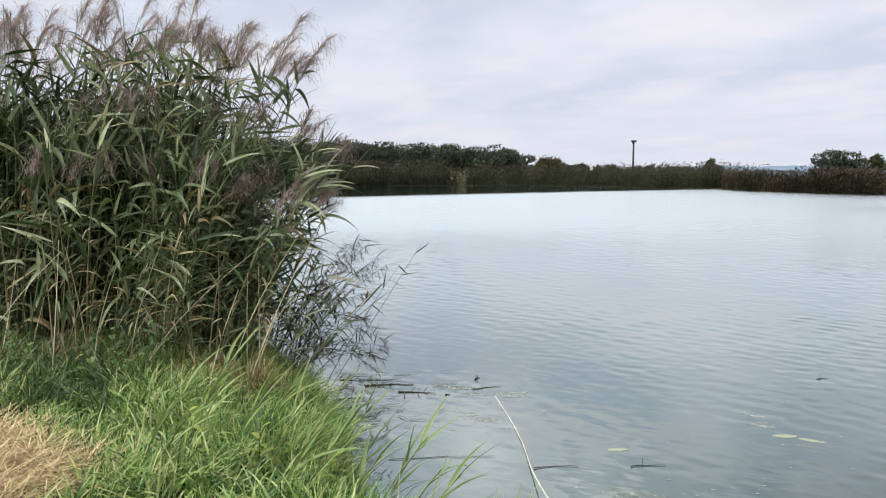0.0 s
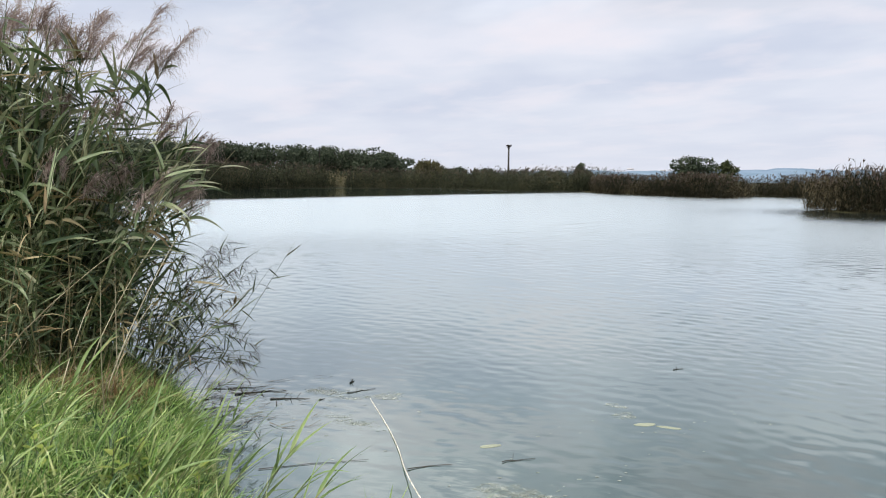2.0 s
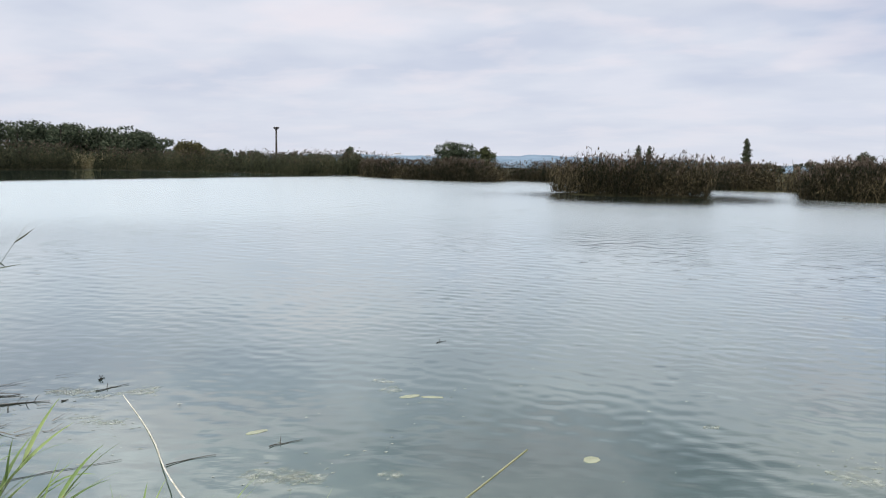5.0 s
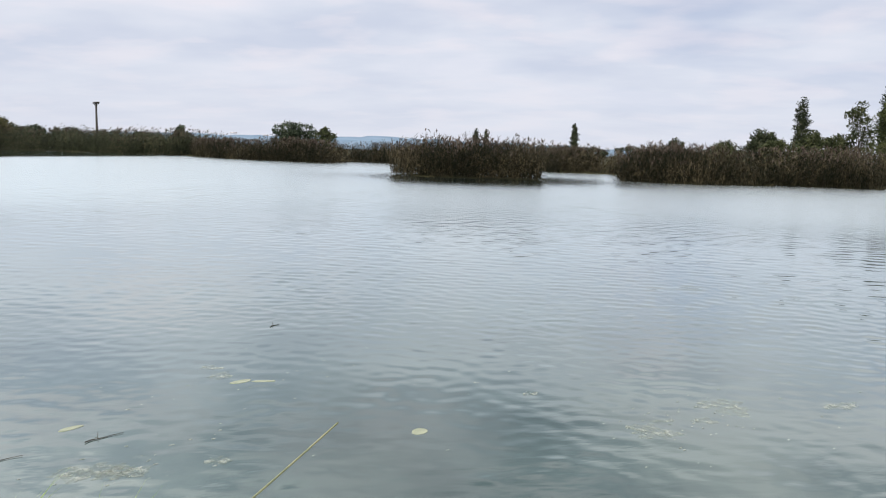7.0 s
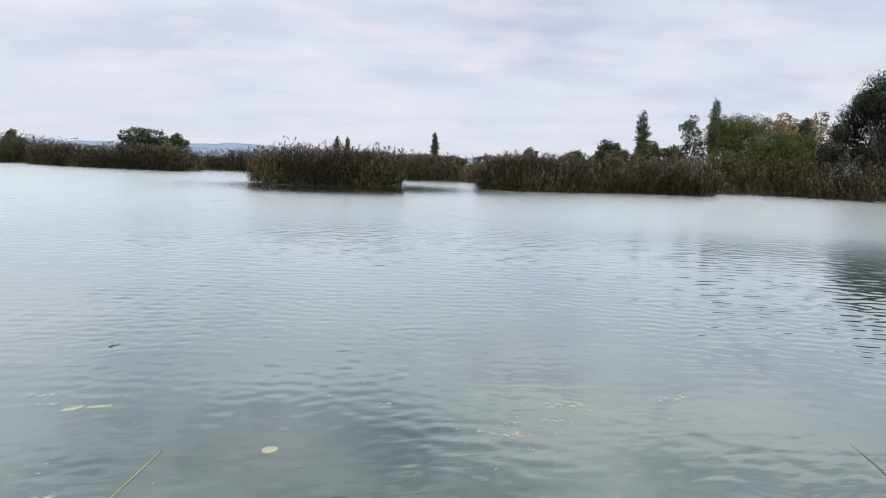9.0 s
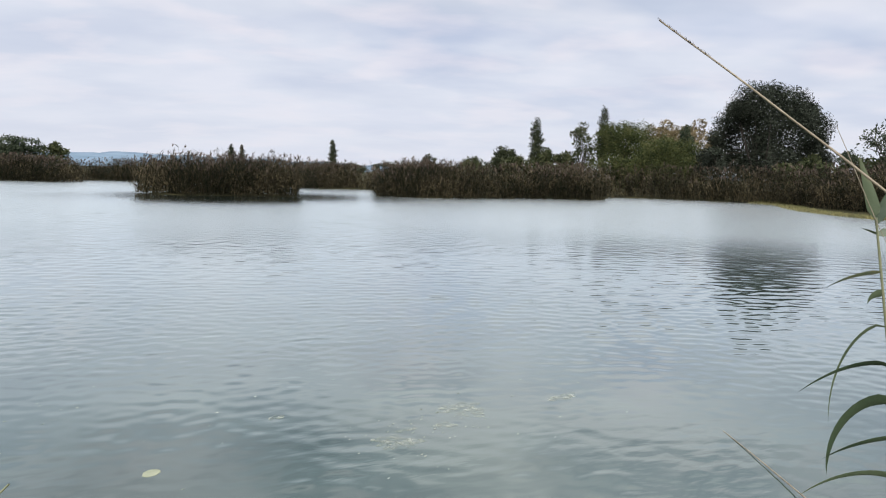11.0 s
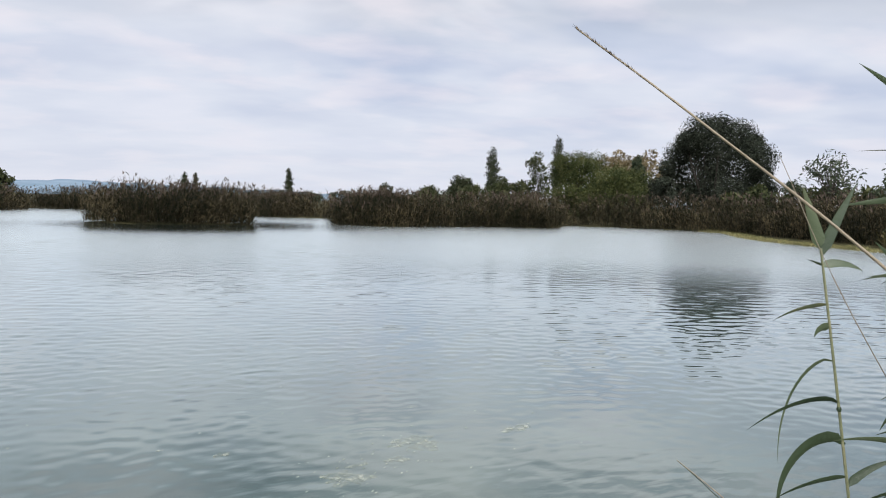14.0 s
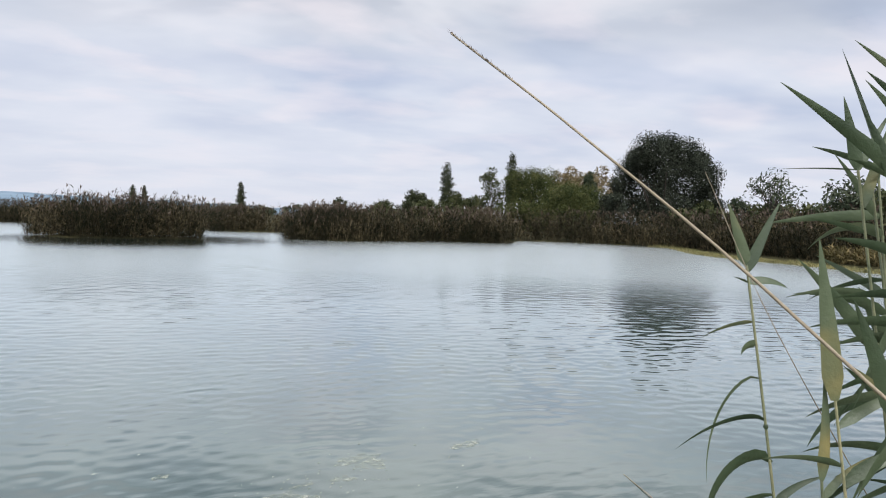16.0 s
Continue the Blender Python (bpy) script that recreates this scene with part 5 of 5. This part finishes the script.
stem_reed((1.728, -0.551, 0.340), (1.726, -0.432, 1.967), [(0.0, LEFT, 52, 0.25, 0.025, 6, 70, 1.0), (0.02, RIGHT, 20, 0.14, 0.020, 8, 70, 1.0), (0.07, LEFT, 20, 0.20, 0.026, 12, 74, 1.0), (0.12, LEFT, 66, 0.13, 0.020, 20, 66, 1.0), (0.17, LEFT, 150, 0.2, 0.028, 8, 66, 1.0), (0.22, LEFT, 80, 0.17, 0.021, 24, 62, 1.0), (0.28, LEFT, 100, 0.15, 0.024, 18, 62, 1.0), (0.34, LEFT, 140, 0.19, 0.030, 14, 66, 1.0),
           (0.40, LEFT, 34, 0.18, 0.024, 24, 70, 1.0), (0.45, LEFT, 105, 0.16, 0.022, 20, 60, 1.0), (0.50, RIGHT, 30, 0.18, 0.024, 20, 60, 1.0)], broad)
stem_reed((1.798, -0.630, 0.340), (1.790, -0.462, 2.104), [(0.0, LEFT, 56, 0.15, 0.015, 0, 66, 1.0), (0.05, LEFT, 50, 0.14, 0.020, 4, 70, 1.0), (0.10, LEFT, 40, 0.17, 0.021, 8, 70, 1.0), (0.16, LEFT, 62, 0.16, 0.021, 12, 66, 1.0), (0.24, LEFT, 30, 0.20, 0.028, 14, 72, 1.0), (0.32, LEFT, 80, 0.18, 0.024, 20, 64, 1.0), (0.40, LEFT, 60, 0.20, 0.026, 50, 66, 0.7), (0.48, LEFT, 44, 0.2, 0.026, 20, 66, 1.0), (0.56, LEFT, 90, 0.2, 0.022, 25, 66, 1.0)], broad)
stem_reed((1.665, -0.490, 0.340), (1.650, -0.422, 1.616), [(0.0, LEFT, 20, 0.19, 0.030, 5, 74, 1.0), (0.0, RIGHT, 48, 0.18, 0.026, 6, 70, 1.0), (0.03, LEFT, 140, 0.10, 0.024, 12, 66, 1.0), (0.07, RIGHT, 70, 0.15, 0.020, 20, 62, 1.0)], broad)
stem_reed((1.912, -0.610, 0.340), (1.875, -0.397, 1.966), [(0.0, RIGHT, 10, 0.13, 0.016, 8, 68, 1.0), (0.05, LEFT, 30, 0.13, 0.015, 12, 66, 1.0), (0.16, LEFT, 90, 0.14, 0.013, 30, 60, 0.8), (0.22, LEFT, 55, 0.17, 0.020, 40, 66, 0.7), (0.30, LEFT, 130, 0.15, 0.018, 20, 62, 1.0), (0.38, RIGHT, 60, 0.15, 0.020, 20, 66, 1.0), (0.46, LEFT, 70, 0.18, 0.020, 40, 66, 1.0)], broad)
rng_r = np.random.default_rng(90)
for _ in range(7):
    far_, side_ = rng_r.uniform(1.0, 1.5), rng_r.uniform(0.78, 1.05)
    tx, ty = 0.429 + 0.909 * far_ + 0.418 * side_, -0.251 + 0.418 * far_ - 0.909 * side_
    lv = []
    for i in range(11):
        hang = rng_r.random() < 0.3
        lv.append((0.72 * i / 11 + rng_r.uniform(0, 0.05), rng_r.normal(LEFT, 60), rng_r.uniform(20, 90), rng_r.uniform(0.12, 0.22), rng_r.uniform(0.014, 0.027), rng_r.uniform(60, 110) if hang else rng_r.uniform(0, 24), rng_r.uniform(40, 85), 0.6))
    stem_reed((tx + 0.05, ty - 0.16, 0.3), (tx, ty, rng_r.uniform(1.65, 2.15)), lv, broad)


def dry_stalk(name, pts, r0, r1, label, head=False, material=None):
    p = smooth_line(pts, 6)
    t = thing(name, *p[0], label, "dry stalk")
    q = p - p[0]
    part("stalk", [(*tubes(q, np.linspace(r0, r1, len(q)), 6), 0)], material or M_STALK, t)
    if head:
        rng = np.random.default_rng(4)
        u = rng.uniform(0.90, 1.0, 260)
        root = np.stack([np.interp(u, np.linspace(0, 1, len(q)), q[:, j]) for j in range(3)], 1)
        v = blades(root, rng.normal(1.75, 0.5, 260), rng.uniform(0.3, 1.2, 260), rng.uniform(0.0015, 0.004, 260), 0.0005, 0.1, 2)
        part("seed_head", [(*v, 0)], M_SEED, t, "thin brown seed head")


M_SEED = mat("brown_seed_head", [(0.3, (0.11, 0.08, 0.065)), (0.7, (0.24, 0.19, 0.15))], 0.8, 30.0, 3)
M_STALK = mat("dry_grass_stalk", [(0.3, (0.19, 0.155, 0.11)), (0.7, (0.32, 0.27, 0.20))], 0.6, 30.0, 4, 0.2, 200)
dry_stalk("grass_stalk", [(0.96, -1.40, 0.36), (0.90, -0.95, 1.10), (0.84, -0.50, 1.62), (0.815, -0.271, 1.839), (0.808, -0.157, 1.935), (0.79, -0.087, 1.99)], 0.0017, 0.0005, "dry bent grass stalk with a thin seed head", True)
dry_stalk("grass_stalk", [(1.75, -0.50, 1.30), (1.72, -0.26, 1.72), (1.70, -0.14, 1.98)], 0.0012, 0.0005, "thin dry grass stalk")


# ---- on the water: sticks, fallen reeds, pads, algae ----
def pale_stem():
    pts = [(0.46, 6.15, 0.0), (0.54, 5.45, 0.005), (0.575, 4.95, 0.01), (0.58, 4.5, 0.02), (0.60, 3.9, 0.10), (0.61, 3.4, 0.22), (0.61, 2.85, 0.30)]
    p = smooth_line(pts, 6)
    t = thing("pale_stem", *p[-1], "bleached reed stem sloping from the bank into the water", "dead reed")
    part("stalk", [(*tubes(p - p[-1], np.linspace(0.0036, 0.0052, len(p)), 7), 0)], M_PALE, t)


def twig(x, y, heading, length, bend, r, label="dark wet twig floating on the water", side=0, material=None):
    s = np.linspace(-0.5, 0.5, 7)
    w = np.random.default_rng(int(abs(x * 1000 + y * 77))).normal(0, 0.018, 7)
    q = np.stack([s * length, bend * (0.25 - s * s) * length + w * length, 0.003 + 0.006 * np.abs(s)], 1)
    t = thing("floating_twig", x, y, 0.0, label, "twig", "debris on the water")
    t.rotation_euler = (0, 0, heading)
    part("stick", [(*tubes(q, r * (1 - 0.6 * (s + 0.5)), 5), 0)], material or M_TWIG, t)
    for k in range(side):
        b = q[2 + k]
        e = b + np.array([0.10 * length, 0.2 * length * (-1) ** k, 0.03])
        part("branchlet", [(*tubes(np.stack([b, (b + e) / 2 + [0, 0, 0.01], e]), [r * 0.6, r * 0.5, r * 0.2], 4), 0)], material or M_TWIG, t)


def pad(name, x, y, rx, ry, heading, label, material, seed, holes=0.25):
    """A thin floating patch with an uneven rim."""
    rng = np.random.default_rng(seed)
    n = 44
    a = np.linspace(0, 2 * np.pi, n, endpoint=False)
    k = 1 + holes * (0.5 * np.sin(2 * a + rng.uniform(0, 6)) + 0.35 * np.sin(3 * a + rng.uniform(0, 6)) + 0.3 * np.sin(7 * a + rng.uniform(0, 6))) + rng.normal(0, holes * 0.22, n)
    k = np.clip(k, 0.3, 2)
    ring = np.stack([rx * k * np.cos(a), ry * k * np.sin(a), np.full(n, 0.003)], 1)
    low = ring * [1.02, 1.02, 0] - [0, 0, 0.002]
    me = bpy.data.meshes.new(name)
    i, j = np.arange(n), (np.arange(n) + 1) % n
    me.from_pydata(np.concatenate([ring, low]), [], [i.tolist()] + np.stack([j, i, n + i, n + j], 1).tolist())
    me.materials.append(material)
    ob = tagged(new(name, me), label, "algae" if material is M_ALGAE else "lily pad", "floating plants")
    ob.location, ob.rotation_euler = (x, y, 0), (0, 0, heading)


pale_stem()
for x, y, h, ln, b, r, s in [(0.40, 6.38, 0.35, 0.34, 0.1, 0.006, 1), (0.75, 4.60, 0.12, 0.38, 0.05, 0.005, 0), (1.36, 4.62, 0.15, 0.30, 0.1, 0.005, 1), (-0.48, 6.45, 0.1, 0.55, 0.1, 0.010, 2), (-0.22, 6.22, -0.1, 0.42, 0.2, 0.008, 3), (-0.62, 6.62, 0.05, 0.40, 0.1, 0.006, 2),
                             (0.0, 4.75, 0.1, 0.9, 0.02, 0.004, 0), (0.05, 6.18, 0.3, 0.06, 0.1, 0.008, 0), (-0.70, 5.85, 0.5, 0.20, 0.2, 0.006, 1), (-0.50, 5.70, 1.2, 0.12, 0.2, 0.007, 0), (-0.78, 6.05, 0.2, 0.3, 0.2, 0.006, 2), (-0.9, 6.3, 0.8, 0.35, 0.2, 0.006, 2), (-0.85, 6.6, -0.3, 0.3, 0.2, 0.006, 2), (3.60, 6.72, 0.2, 0.16, 0.1, 0.006, 1)]:
    twig(x, y, h, ln * 0.8, b * 1.6, r * 0.75, side=s)
twig(0.33, 6.68, 0.9, 0.07, 0.4, 0.008, "curled dark leaf floating on the water", 2)
pad("lily_pad", 2.53, 5.19, 0.085, 0.032, 0.0, "narrow yellowed leaf floating on the water", M_PAD, 1, 0.1)
pad("lily_pad", 2.68, 5.10, 0.085, 0.022, -0.5, "narrow yellowed leaf floating on the water", M_PAD, 2, 0.1)
pad("lily_pad", 1.23, 4.91, 0.075, 0.026, 0.1, "narrow yellowed leaf floating on the water", M_PAD, 3, 0.1)
pad("lily_pad", 3.05, 3.54, 0.060, 0.045, 0.0, "small yellow-green lily pad", M_PAD, 4, 0.08)
for k, (x, y, rx, ry, h) in enumerate([(0.34, 5.52, 0.09, 0.03, -0.2), (0.20, 5.62, 0.07, 0.025, 0.1), (0.05, 6.45, 0.12, 0.07, 0.2), (0.22, 6.36, 0.08, 0.04, 0.3), (0.62, 6.25, 0.10, 0.04, 0.1), (2.45, 5.42, 0.10, 0.06, 0.0), (5.24, 2.58, 0.18, 0.14, -0.4), (4.35, 2.60, 0.17, 0.10, -0.5), (4.60, 2.68, 0.07, 0.03, -0.3), (4.84, 2.50, 0.08, 0.05, -0.4), (6.02, 2.04, 0.13, 0.07, -0.3), (4.24, 3.65, 0.05, 0.04, 0.0), (1.30, 4.06, 0.13, 0.08, 0.1), (1.80, 3.88, 0.06, 0.05, 0.1),
                                       (0.30, 5.54, 0.10, 0.04, -0.3), (0.15, 5.72, 0.09, 0.03, -0.3), (0.58, 6.17, 0.17, 0.05, -0.3), (0.06, 6.40, 0.14, 0.08, -0.3), (1.19, 4.15, 0.17, 0.10, -0.3), (2.48, 5.67, 0.08, 0.05, -0.3), (1.33, 3.98, 0.06, 0.03, -0.3), (0.26, 6.21, 0.10, 0.05, -0.3), (1.08, 4.14, 0.09, 0.05, -0.3)]):
    pad("algae_patch", x, y, rx, ry, h, "loose raft of pale algae floating on the water", M_ALGAE, 50 + k, 0.55)
dry_stalk("sunken_stalk", [(4.2, -0.3, 0.12), (4.95, 0.08, 0.03), (5.5, 0.42, 0.01), (5.95, 0.72, 0.0)], 0.006, 0.003, "pale dry stalk slanting into the water")
dry_stalk("cut_stub", [(0.74, 2.23, 0.3), (1.0, 1.94, 0.69), (1.134, 1.79, 0.887), (1.25, 1.66, 1.06)], 0.0042, 0.0030, "broken green reed stub at the water's edge", material=M_NEAR_STEM)


def algae_specks():
    rng = np.random.default_rng(29)
    out = []
    for cx, cy, sx, sy, n in [(0.30, 6.05, 0.30, 0.40, 60), (0.15, 5.45, 0.35, 0.30, 40), (1.40, 4.05, 0.30, 0.20, 35), (2.6, 5.2, 0.5, 0.35, 30), (5.2, 2.55, 0.5, 0.4, 40), (4.5, 2.65, 0.35, 0.25, 30), (3.4, 4.2, 1.5, 1.0, 40), (-0.4, 5.9, 0.25, 0.4, 40)]:
        p = np.stack([rng.normal(cx, sx, n), rng.normal(cy, sy, n), np.full(n, 0.0012)], 1)
        r = rng.uniform(0.002, 0.012, n)[:, None, None]
        a = np.linspace(0, 2 * np.pi, 6, endpoint=False)[None] + rng.uniform(0, 6, (n, 1))
        k = rng.uniform(0.5, 1.2, (n, 6, 1))
        v = p[:, None] + np.stack([1.7 * np.cos(a), 0.7 * np.sin(a), 0 * a], 2) * r * k
        out.append((v.reshape(-1, 3), np.arange(n * 6).reshape(n, 6), 0))
    tagged(new("algae_specks", mesh_of("algae_specks", out, [M_SPECK])), "pale specks of algae floating on the water", "algae", kind="stuff")


M_SPECK = mat("pale_algae_speck", [(0.3, (0.18, 0.21, 0.17)), (0.7, (0.34, 0.36, 0.31))], 0.5, 9.0, 4, island=0.35)
algae_specks()


def reed_litter():
    rng = np.random.default_rng(23)
    n = 640
    x = rng.uniform(-1.05, 0.0, n)
    y = rng.uniform(5.35, 6.9, n)
    keep = rng.random(n) < np.clip(1.15 - (x + 1.05) * 1.45, 0.07, 1)
    x, y = x[keep], y[keep]
    n = len(x)
    p = np.stack([x, y, rng.uniform(0.002, 0.012, n)], 1)
    me = mesh_of("reed_litter", [(*blades(p, rng.normal(0.2, 0.8, n), 1.55, rng.uniform(0.05, 0.26, n), rng.uniform(0.004, 0.012, n), rng.uniform(-0.06, 0.02, n), 3), 0)], [M_LITTER])
    tagged(new("reed_litter", me), "broken dark reed litter floating at the bank", "litter", kind="stuff")


M_LITTER = mat("reed_litter", [(0.2, (0.022, 0.018, 0.012)), (0.5, (0.07, 0.055, 0.03)), (0.9, (0.20, 0.16, 0.09))], 0.6, 5.0, 4, island=0.35)
reed_litter()


# ---- the turf spit at the far right end of the lake ----
def spit_turf():
    rng = np.random.default_rng(19)
    n = 12000
    line = smooth_line([(66, 8.8), (63.7, 6.5), (53.5, 3.7), (47, 0.5), (44.5, -1.7), (38, -6)], 10)
    i = rng.integers(0, len(line) - 1, n)
    d = line[i + 1] - line[i]
    nr = np.stack([d[:, 1], -d[:, 0]], 1) / np.hypot(*d.T)[:, None]
    xy = line[i] + d * rng.random((n, 1)) + nr * rng.uniform(-0.1, 1.6, (n, 1))
    z = np.maximum(ground_height(xy[:, 0], xy[:, 1]), 0)
    me = mesh_of("spit_turf", [(*blades(np.concatenate([xy, z[:, None]], 1), rng.uniform(0, 6.28, n), rng.uniform(0.1, 0.7, n), rng.uniform(0.06, 0.24, n), 0.03, rng.uniform(0.3, 1.2, n), 2), 0)], [M_SPIT])
    tagged(new("spit_turf", me), "yellowish low turf on a spit by the water", "turf", kind="stuff")


spit_turf()
